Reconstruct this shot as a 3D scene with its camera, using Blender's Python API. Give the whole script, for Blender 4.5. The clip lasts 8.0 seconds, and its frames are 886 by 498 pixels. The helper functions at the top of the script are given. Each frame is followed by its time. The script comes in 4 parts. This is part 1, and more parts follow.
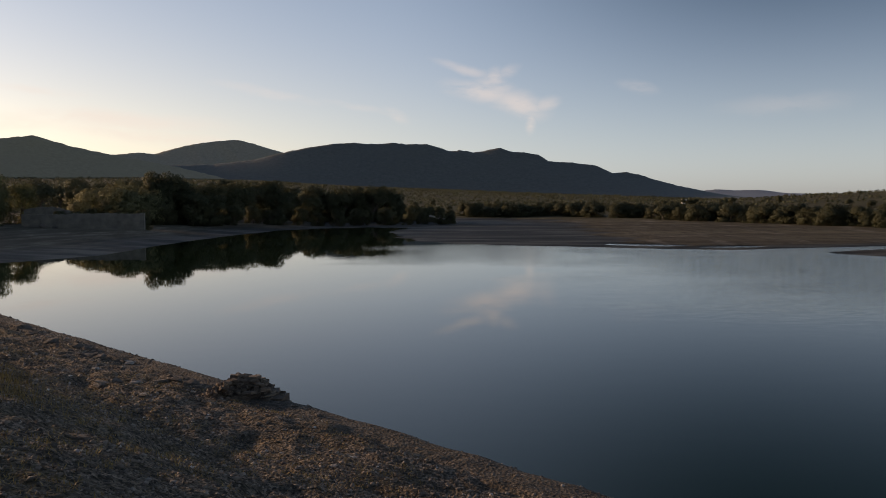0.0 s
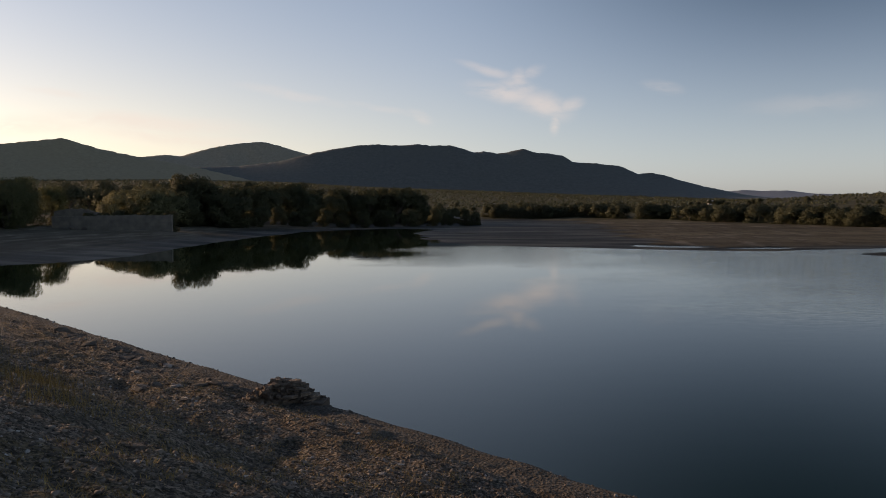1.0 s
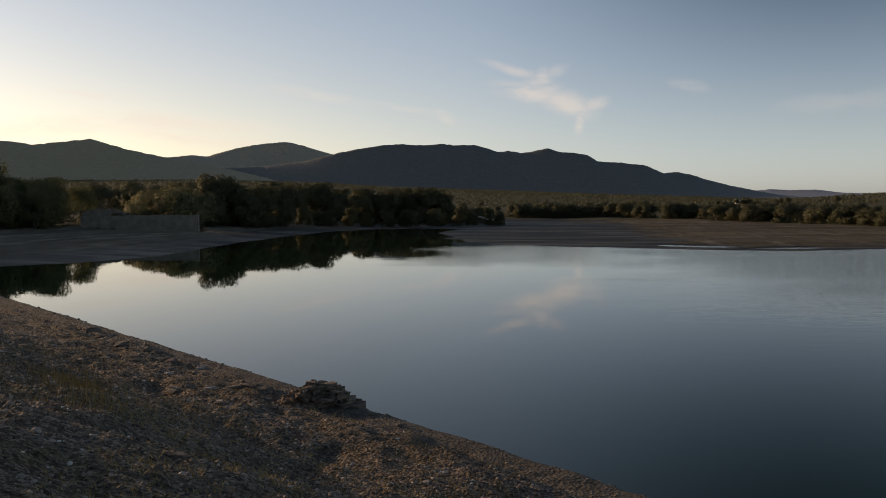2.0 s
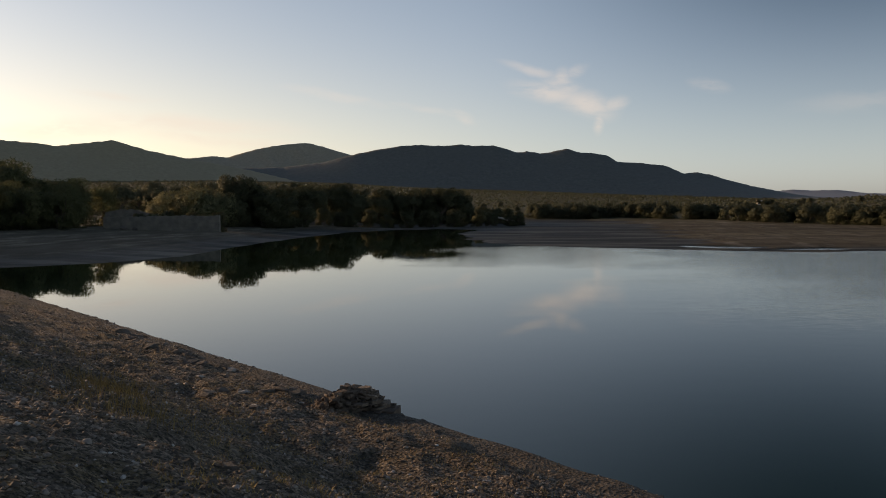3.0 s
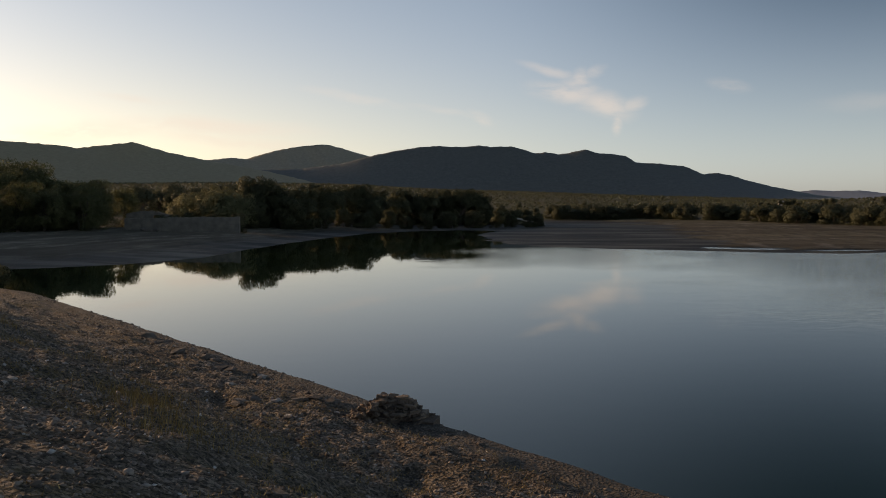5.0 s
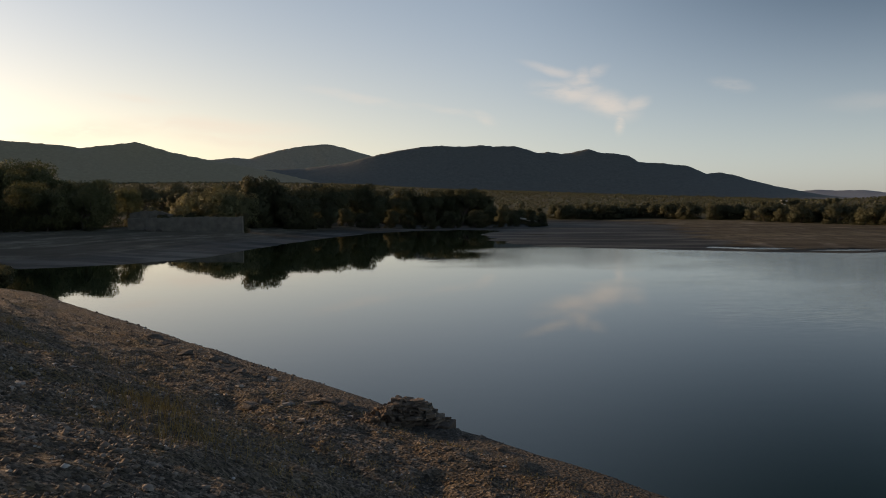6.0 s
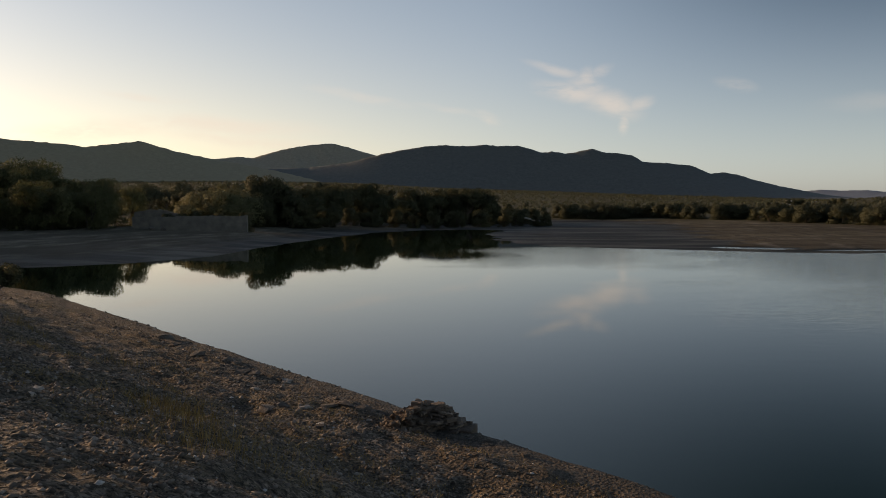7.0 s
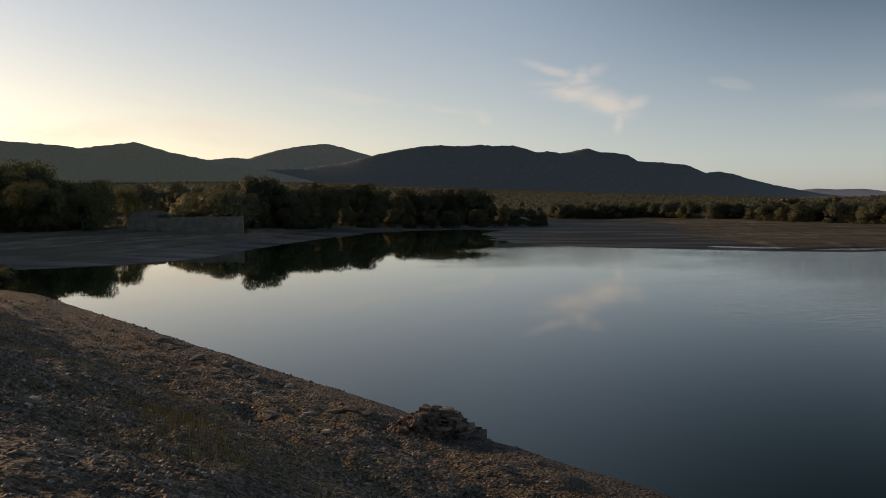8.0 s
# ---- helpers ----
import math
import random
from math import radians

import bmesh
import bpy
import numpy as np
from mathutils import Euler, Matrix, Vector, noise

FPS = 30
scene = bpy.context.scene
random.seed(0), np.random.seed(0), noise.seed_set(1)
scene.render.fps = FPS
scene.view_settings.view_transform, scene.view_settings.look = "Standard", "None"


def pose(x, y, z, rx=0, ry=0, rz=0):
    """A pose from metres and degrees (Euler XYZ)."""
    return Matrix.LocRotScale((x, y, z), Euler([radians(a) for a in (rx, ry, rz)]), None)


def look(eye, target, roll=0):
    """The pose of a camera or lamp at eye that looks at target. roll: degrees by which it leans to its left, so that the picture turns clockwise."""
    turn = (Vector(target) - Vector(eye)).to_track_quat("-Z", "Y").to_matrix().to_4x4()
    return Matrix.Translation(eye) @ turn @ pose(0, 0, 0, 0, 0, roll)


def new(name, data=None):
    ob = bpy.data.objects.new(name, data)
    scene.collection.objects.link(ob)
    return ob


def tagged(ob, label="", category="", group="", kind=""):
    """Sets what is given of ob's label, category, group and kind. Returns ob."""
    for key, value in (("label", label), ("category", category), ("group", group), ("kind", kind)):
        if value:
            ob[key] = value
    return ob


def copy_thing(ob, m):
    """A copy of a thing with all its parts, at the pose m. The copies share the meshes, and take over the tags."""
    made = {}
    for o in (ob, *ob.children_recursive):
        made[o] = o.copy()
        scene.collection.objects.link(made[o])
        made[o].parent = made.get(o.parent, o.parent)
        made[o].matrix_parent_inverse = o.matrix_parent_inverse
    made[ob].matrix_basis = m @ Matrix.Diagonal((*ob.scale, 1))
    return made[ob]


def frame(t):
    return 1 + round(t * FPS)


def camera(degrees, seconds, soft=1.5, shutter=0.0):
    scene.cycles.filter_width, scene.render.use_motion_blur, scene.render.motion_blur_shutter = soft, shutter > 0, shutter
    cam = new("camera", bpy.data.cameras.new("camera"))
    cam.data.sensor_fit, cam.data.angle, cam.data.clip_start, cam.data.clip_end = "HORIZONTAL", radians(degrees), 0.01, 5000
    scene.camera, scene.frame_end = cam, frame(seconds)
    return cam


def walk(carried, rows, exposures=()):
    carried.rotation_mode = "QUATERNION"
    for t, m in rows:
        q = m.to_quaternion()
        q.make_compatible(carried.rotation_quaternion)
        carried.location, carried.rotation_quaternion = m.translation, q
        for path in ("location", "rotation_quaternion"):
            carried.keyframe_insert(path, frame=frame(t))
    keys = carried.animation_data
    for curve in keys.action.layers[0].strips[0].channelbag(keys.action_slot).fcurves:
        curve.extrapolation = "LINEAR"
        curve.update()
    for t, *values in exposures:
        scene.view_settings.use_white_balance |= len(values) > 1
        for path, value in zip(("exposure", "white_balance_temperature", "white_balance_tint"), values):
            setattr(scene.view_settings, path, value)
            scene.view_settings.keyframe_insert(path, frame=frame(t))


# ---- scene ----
# ---------------------------------------------------------------- camera
cam = camera(55.0, 8.0, soft=0.95)
PATH = [
    (0, (-0.413, 2.221, 8.567), (-0.36, 102.04, 2.57), -0.0),
    (0.5, (-0.567, 2.305, 8.590), (-1.92, 102.12, 2.69), 0.0),
    (1, (-0.683, 2.385, 8.589), (-3.43, 102.18, 2.74), -0.1),
    (1.5, (-0.785, 2.560, 8.573), (-4.88, 102.30, 2.67), -0.2),
    (3, (-1.181, 2.885, 8.592), (-8.93, 102.42, 2.79), -0.2),
    (3.5, (-1.264, 3.037, 8.577), (-9.41, 102.54, 2.78), -0.4),
    (4, (-1.332, 3.167, 8.590), (-9.98, 102.63, 2.89), -0.4),
    (4.5, (-1.433, 3.269, 8.594), (-10.88, 102.66, 2.94), -0.3),
    (6, (-1.762, 3.669, 8.575), (-11.91, 102.99, 2.88), -0.3),
    (6.5, (-1.864, 3.781, 8.564), (-12.32, 103.07, 2.86), -0.3),
    (7, (-2.031, 3.899, 8.575), (-12.58, 103.17, 2.82), -0.2),
    (7.5, (-2.133, 4.043, 8.566), (-12.38, 103.35, 2.87), -0.3),
    (8, (-2.223, 4.187, 8.570), (-12.27, 103.52, 2.82), -0.4),
]
EXPOSURES = [
    (0.0, 0.46, 7600, 20),
    (1.2, 0.46, 7600, 20),
    (1.5, 0.46, 7900, 17),
    (4.5, 0.46, 7950, 17),
    (6.0, 0.45, 8050, 16),
    (8.0, 0.40, 8100, 16),
]
walk(cam, [(t, look(eye, target, roll)) for t, eye, target, roll in PATH], EXPOSURES)

# ---------------------------------------------------------------- sky and sun
SUN_AZ, SUN_EL = -64.0, 10.5          # degrees: azimuth from +y towards +x, elevation
world = bpy.data.worlds.new("sky")
scene.world = world
world.use_nodes = True
wt = world.node_tree
for nd in list(wt.nodes):
    wt.nodes.remove(nd)


def dressed(nd, operation=None, use_clamp=None, data_type=None, blend_type=None, interpolation_type=None, vector_type=None, feature=None):
    """Sets what is given of a node's options."""
    if data_type:
        nd.data_type = data_type
    if operation:
        nd.operation = operation
    if use_clamp:
        nd.use_clamp = use_clamp
    if blend_type:
        nd.blend_type = blend_type
    if interpolation_type:
        nd.interpolation_type = interpolation_type
    if vector_type:
        nd.vector_type = vector_type
    if feature:
        nd.feature = feature
    return nd


def wn(kind, **props):
    return dressed(wt.nodes.new(kind), **props)


def wmath(op, a, b=None, c=None, clamp=False):
    nd = wn("ShaderNodeMath", operation=op, use_clamp=clamp)
    for i, v in enumerate((a, b, c)):
        if v is None:
            continue
        if isinstance(v, (int, float)):
            nd.inputs[i].default_value = v
        else:
            wt.links.new(v, nd.inputs[i])
    return nd.outputs[0]


sky = wn("ShaderNodeTexSky")
sky.sky_type, sky.sun_disc = "NISHITA", False
sky.sun_elevation, sky.sun_rotation = radians(SUN_EL), radians(SUN_AZ)
sky.altitude, sky.air_density, sky.dust_density, sky.ozone_density = 1200.0, 0.95, 1.3, 1.8
coord = wn("ShaderNodeTexCoord")
sep = wn("ShaderNodeSeparateXYZ")
wt.links.new(coord.outputs["Generated"], sep.inputs[0])
front = wmath("MAXIMUM", sep.outputs[1], 0.05)
ca = wmath("DIVIDE", sep.outputs[0], front)          # tangent of the azimuth
ce = wmath("DIVIDE", sep.outputs[2], front)          # tangent of the elevation
plane = wn("ShaderNodeCombineXYZ")
wt.links.new(ca, plane.inputs[0])
wt.links.new(ce, plane.inputs[1])
# wisps: stretched, warped noise
warp = wn("ShaderNodeTexNoise")
warp.inputs["Scale"].default_value = 16.0
warp.inputs["Detail"].default_value = 3.0
wt.links.new(plane.outputs[0], warp.inputs["Vector"])
shift = wn("ShaderNodeVectorMath", operation="MULTIPLY_ADD")
wt.links.new(warp.outputs["Color"], shift.inputs[0])
shift.inputs[1].default_value = (0.026, 0.014, 0)
wt.links.new(plane.outputs[0], shift.inputs[2])
stretch = wn("ShaderNodeMapping")
stretch.inputs["Rotation"].default_value = (0, 0, radians(14))
stretch.inputs["Scale"].default_value = (9.0, 34.0, 1.0)
wt.links.new(shift.outputs[0], stretch.inputs[0])
wisp = wn("ShaderNodeTexNoise")
wisp.inputs["Scale"].default_value = 1.6
wisp.inputs["Detail"].default_value = 6.0
wisp.inputs["Roughness"].default_value = 0.62
wt.links.new(stretch.outputs[0], wisp.inputs["Vector"])
# centre (azimuth, elevation), half sizes, slope in degrees, density
CLOUDS = [
    (0.045, 0.123, 0.042, 0.011, -9, 0.9), (0.088, 0.110, 0.036, 0.015, -14, 0.95), (0.122, 0.110, 0.016, 0.009, 8, 0.7), (0.060, 0.130, 0.024, 0.013, -10, 0.7),
    (0.103, 0.088, 0.0065, 0.013, -10, 0.85), (0.026, 0.149, 0.034, 0.0055, -14, 0.6), (0.062, 0.138, 0.012, 0.013, -10, 0.8),
    (0.078, 0.147, 0.014, 0.007, 30, 0.5), (0.228, 0.128, 0.022, 0.007, -8, 0.42), (0.400, 0.110, 0.075, 0.012, 4, 0.22),
    (-0.055, 0.095, 0.016, 0.007, -28, 0.55), (-0.09, 0.103, 0.05, 0.004, -12, 0.3), (-0.20, 0.122, 0.06, 0.006, -11, 0.42),
    (-0.38, 0.090, 0.12, 0.011, -3, 0.9), (-0.34, 0.072, 0.10, 0.008, -5, 0.8), (-0.47, 0.125, 0.05, 0.005, -8, 0.5), (-0.55, 0.085, 0.12, 0.014, 3, 0.8),
]
dense = None
for a0, e0, ha, he, turn, weight in CLOUDS:
    off = wn("ShaderNodeVectorMath", operation="SUBTRACT")
    wt.links.new(shift.outputs[0], off.inputs[0])
    off.inputs[1].default_value = (a0 + 0.013, e0 + 0.007, 0)
    mp = wn("ShaderNodeMapping", vector_type="TEXTURE")
    mp.inputs["Rotation"].default_value = (0, 0, radians(turn))
    mp.inputs["Scale"].default_value = (ha, he, 1)
    wt.links.new(off.outputs[0], mp.inputs[0])
    ln = wn("ShaderNodeVectorMath", operation="LENGTH")
    wt.links.new(mp.outputs[0], ln.inputs[0])
    fall = wn("ShaderNodeMapRange", interpolation_type="SMOOTHSTEP")
    fall.inputs["From Min"].default_value = 1.5
    fall.inputs["From Max"].default_value = 0.1
    fall.inputs["To Max"].default_value = weight
    wt.links.new(ln.outputs["Value"], fall.inputs["Value"])
    dense = fall.outputs[0] if dense is None else wmath("MAXIMUM", dense, fall.outputs[0])
cut = wn("ShaderNodeMapRange", interpolation_type="SMOOTHSTEP")
cut.inputs["From Min"].default_value = 0.22
cut.inputs["From Max"].default_value = 0.60
wt.links.new(wisp.outputs["Fac"], cut.inputs["Value"])
cover = wmath("MULTIPLY", dense, cut.outputs[0])
cover = wmath("MULTIPLY", cover, wmath("GREATER_THAN", sep.outputs[1], 0.06))
cover = wmath("MULTIPLY", cover, 0.50, clamp=True)
# haze all round the horizon takes the colour out of the lowest sky
grey = wn("ShaderNodeRGBToBW")
wt.links.new(sky.outputs[0], grey.inputs[0])
veil = wn("ShaderNodeMapRange", interpolation_type="SMOOTHSTEP")
veil.inputs["From Min"].default_value = 0.5
veil.inputs["From Max"].default_value = 0.0
veil.inputs["To Max"].default_value = 1.0
wt.links.new(sep.outputs[2], veil.inputs["Value"])
away = wn("ShaderNodeMapRange", interpolation_type="SMOOTHSTEP")     # bluer on the side away from the sun
away.inputs["From Min"].default_value = -0.6
away.inputs["From Max"].default_value = 0.3
away.inputs["To Min"].default_value = 0.0
away.inputs["To Max"].default_value = 1.0
wt.links.new(sep.outputs[0], away.inputs["Value"])
veiled = wmath("MULTIPLY", veil.outputs[0], 0.66)
low = wn("ShaderNodeMapRange", interpolation_type="SMOOTHSTEP")       # dust low over the hills glows yellow
low.inputs["From Min"].default_value = 0.22
low.inputs["From Max"].default_value = 0.02
wt.links.new(sep.outputs[2], low.inputs["Value"])
haze = wn("ShaderNodeMix", data_type="RGBA")
cool = wn("ShaderNodeMix", data_type="RGBA")
wt.links.new(low.outputs[0], cool.inputs["Factor"])
cool.inputs["A"].default_value = (0.71, 1.0, 1.52, 1)
cool.inputs["B"].default_value = (0.69, 0.90, 1.13, 1)
wt.links.new(cool.outputs["Result"], haze.inputs["B"])
wt.links.new(away.outputs[0], haze.inputs["Factor"])
glow = wn("ShaderNodeMix", data_type="RGBA")
wt.links.new(low.outputs[0], glow.inputs["Factor"])
glow.inputs["A"].default_value = (1.0, 1.05, 1.10, 1)
glow.inputs["B"].default_value = (1.03, 0.955, 0.76, 1)
wt.links.new(glow.outputs["Result"], haze.inputs["A"])
pale = wn("ShaderNodeMix", data_type="RGBA", blend_type="MULTIPLY")
pale.inputs["Factor"].default_value = 1.0
wt.links.new(grey.outputs[0], pale.inputs["A"])
wt.links.new(haze.outputs["Result"], pale.inputs["B"])
hazy = wn("ShaderNodeMix", data_type="RGBA")
wt.links.new(veiled, hazy.inputs["Factor"])
wt.links.new(sky.outputs[0], hazy.inputs["A"])
wt.links.new(pale.outputs["Result"], hazy.inputs["B"])
high = wn("ShaderNodeMapRange", interpolation_type="SMOOTHSTEP")      # the upper sky is deepest square to the sun
high.inputs["From Min"].default_value = 0.02
high.inputs["From Max"].default_value = 0.38
wt.links.new(sep.outputs[2], high.inputs["Value"])
facing = wn("ShaderNodeVectorMath", operation="DOT_PRODUCT")
wt.links.new(coord.outputs["Generated"], facing.inputs[0])
facing.inputs[1].default_value = (math.sin(radians(SUN_AZ)), math.cos(radians(SUN_AZ)), 0.0)
square = wn("ShaderNodeMapRange", interpolation_type="SMOOTHSTEP")
square.inputs["From Min"].default_value = 0.50
square.inputs["From Max"].default_value = 0.06
wt.links.new(facing.outputs["Value"], square.inputs["Value"])
behind = wn("ShaderNodeMapRange", interpolation_type="SMOOTHSTEP")
behind.inputs["From Min"].default_value = -0.75
behind.inputs["From Max"].default_value = -0.25
wt.links.new(facing.outputs["Value"], behind.inputs["Value"])
turned = wn("ShaderNodeMix", data_type="RGBA")
wt.links.new(wmath("MULTIPLY", high.outputs[0], wmath("MULTIPLY", square.outputs[0], behind.outputs[0])), turned.inputs["Factor"])
turned.inputs["A"].default_value = (1, 1, 1, 1)
turned.inputs["B"].default_value = (0.11, 0.205, 0.26, 1)
deep = wn("ShaderNodeMix", data_type="RGBA", blend_type="MULTIPLY")
deep.inputs["Factor"].default_value = 1.0
wt.links.new(hazy.outputs["Result"], deep.inputs["A"])
wt.links.new(turned.outputs["Result"], deep.inputs["B"])
mixed = wn("ShaderNodeMix", data_type="RGBA")
wt.links.new(cover, mixed.inputs["Factor"])
wt.links.new(deep.outputs["Result"], mixed.inputs["A"])
mixed.inputs["B"].default_value = (5.3, 5.0, 4.75, 1)
back = wn("ShaderNodeBackground")
back.inputs["Strength"].default_value = 0.113
wt.links.new(mixed.outputs["Result"], back.inputs["Color"])
wout = wn("ShaderNodeOutputWorld")
wt.links.new(back.outputs[0], wout.inputs[0])

sun = new("sun", bpy.data.lights.new("sun", "SUN"))
sun.data.energy, sun.data.angle, sun.data.color = 2.25, radians(1.6), (1.0, 0.74, 0.49)
sun_way = Vector((math.sin(radians(SUN_AZ)) * math.cos(radians(SUN_EL)), math.cos(radians(SUN_AZ)) * math.cos(radians(SUN_EL)), math.sin(radians(SUN_EL))))
sun.matrix_world = look(Vector((0, 0, 40)) + sun_way * 50, (0, 0, 40))


# ---------------------------------------------------------------- materials
class Nodes:
    """A small builder for one node material."""

    def __init__(self, name):
        self.mat = bpy.data.materials.new(name)
        self.mat.use_nodes = True
        self.tree = self.mat.node_tree
        self.bsdf = self.tree.nodes["Principled BSDF"]
        self.at = self.add("ShaderNodeTexCoord").outputs["Object"]

    def add(self, kind, **props):
        return dressed(self.tree.nodes.new(kind), **props)

    def link(self, a, b):
        self.tree.links.new(a, b)

    def noise(self, scale, detail=4.0, rough=0.55, stretch=None, world=False):
        nd = self.add("ShaderNodeTexNoise")
        nd.inputs["Scale"].default_value, nd.inputs["Detail"].default_value, nd.inputs["Roughness"].default_value = scale, detail, rough
        src = self.add("ShaderNodeNewGeometry").outputs["Position"] if world else self.at
        if stretch:
            mp = self.add("ShaderNodeMapping")
            mp.inputs["Scale"].default_value = stretch
            self.link(src, mp.inputs[0])
            src = mp.outputs[0]
        self.link(src, nd.inputs["Vector"])
        return nd.outputs["Fac"]

    def cells(self, scale, feature="F1", world=False):
        nd = self.add("ShaderNodeTexVoronoi", feature=feature)
        nd.inputs["Scale"].default_value = scale
        self.link(self.add("ShaderNodeNewGeometry").outputs["Position"] if world else self.at, nd.inputs["Vector"])
        return nd

    def ramp(self, fac, stops):
        nd = self.add("ShaderNodeValToRGB")
        els = nd.color_ramp.elements
        while len(els) < len(stops):
            els.new(0.5)
        for el, (p, c) in zip(els, stops):
            el.position, el.color = p, (*c, 1)
        self.link(fac, nd.inputs[0])
        return nd.outputs[0]

    def mix(self, fac, a, b, blend="MIX"):
        nd = self.add("ShaderNodeMix", data_type="RGBA", blend_type=blend)
        for sock, v in (("Factor", fac), ("A", a), ("B", b)):
            if isinstance(v, (int, float)):
                nd.inputs[sock].default_value = v
            elif isinstance(v, tuple):
                nd.inputs[sock].default_value = (*v, 1)
            else:
                self.link(v, nd.inputs[sock])
        return nd.outputs["Result"]

    def span(self, v, a, b, lo=0.0, hi=1.0):
        nd = self.add("ShaderNodeMapRange", interpolation_type="SMOOTHSTEP")
        for key, val in (("From Min", a), ("From Max", b), ("To Min", lo), ("To Max", hi)):
            nd.inputs[key].default_value = val
        self.link(v, nd.inputs["Value"])
        return nd.outputs[0]

    def bump(self, height, strength, distance, under=None):
        nd = self.add("ShaderNodeBump")
        nd.inputs["Strength"].default_value, nd.inputs["Distance"].default_value = strength, distance
        self.link(height, nd.inputs["Height"])
        if under is not None:
            self.link(under, nd.inputs["Normal"])
        return nd.outputs[0]

    def done(self, color=None, rough=None, normal=None):
        for sock, v in (("Base Color", color), ("Roughness", rough), ("Normal", normal)):
            if v is None:
                continue
            if isinstance(v, (int, float)):
                self.bsdf.inputs[sock].default_value = v
            elif isinstance(v, tuple):
                self.bsdf.inputs[sock].default_value = (*v, 1)
            else:
                self.link(v, self.bsdf.inputs[sock])
        return self.mat


def bank_material():
    n = Nodes("dry_gravel_bank")
    big, mid, fine = n.noise(0.35, 5, 0.6), n.noise(2.2, 5, 0.6), n.noise(16, 6, 0.7)
    soil = n.ramp(mid, [(0.25, (0.084, 0.062, 0.039)), (0.5, (0.199, 0.139, 0.086)), (0.75, (0.331, 0.237, 0.149))])
    straw = n.ramp(fine, [(0.3, (0.140, 0.104, 0.043)), (0.7, (0.380, 0.283, 0.117))])
    col = n.mix(n.span(big, 0.42, 0.62, 0.0, 0.65), soil, straw)
    peb = n.cells(22)
    stones = n.ramp(peb.outputs["Color"], [(0.2, (0.133, 0.110, 0.085)), (0.8, (0.464, 0.373, 0.293))])
    col = n.mix(n.span(n.noise(0.9, 4), 0.38, 0.60, 0.2, 0.85), col, stones)
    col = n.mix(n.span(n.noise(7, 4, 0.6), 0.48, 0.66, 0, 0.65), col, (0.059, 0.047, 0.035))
    # fine dark specks painted in for the shaded gaps between clods
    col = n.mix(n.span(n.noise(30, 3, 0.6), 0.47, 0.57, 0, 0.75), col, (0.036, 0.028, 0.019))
    reach = n.add("ShaderNodeVectorMath", operation="DOT_PRODUCT")        # metres inland of the shoulder
    n.link(n.at, reach.inputs[0])
    reach.inputs[1].default_value = (-0.712, -0.702, 0.0)
    ragged = n.add("ShaderNodeMath", operation="MULTIPLY_ADD")
    n.link(n.noise(1.3, 5, 0.65), ragged.inputs[0])
    ragged.inputs[1].default_value = 1.1
    n.link(reach.outputs["Value"], ragged.inputs[2])
    edge = n.span(ragged.outputs[0], -8.573 + 0.95, -8.573 + 1.45)
    # smooth earth of the shoulder, its colour darkened and greyed for shade there
    shaded_crust = n.ramp(n.noise(3.5, 6, 0.65), [(0.3, (0.085, 0.073, 0.060)), (0.7, (0.165, 0.141, 0.116))])
    col = n.mix(edge, n.mix(0.2, shaded_crust, col), col)
    nrm = n.bump(fine, 1.0, 0.06)
    nrm = n.bump(peb.outputs["Distance"], 1.0, 0.05, nrm)
    n.bsdf.inputs["Specular IOR Level"].default_value = 0.25
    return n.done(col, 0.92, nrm)


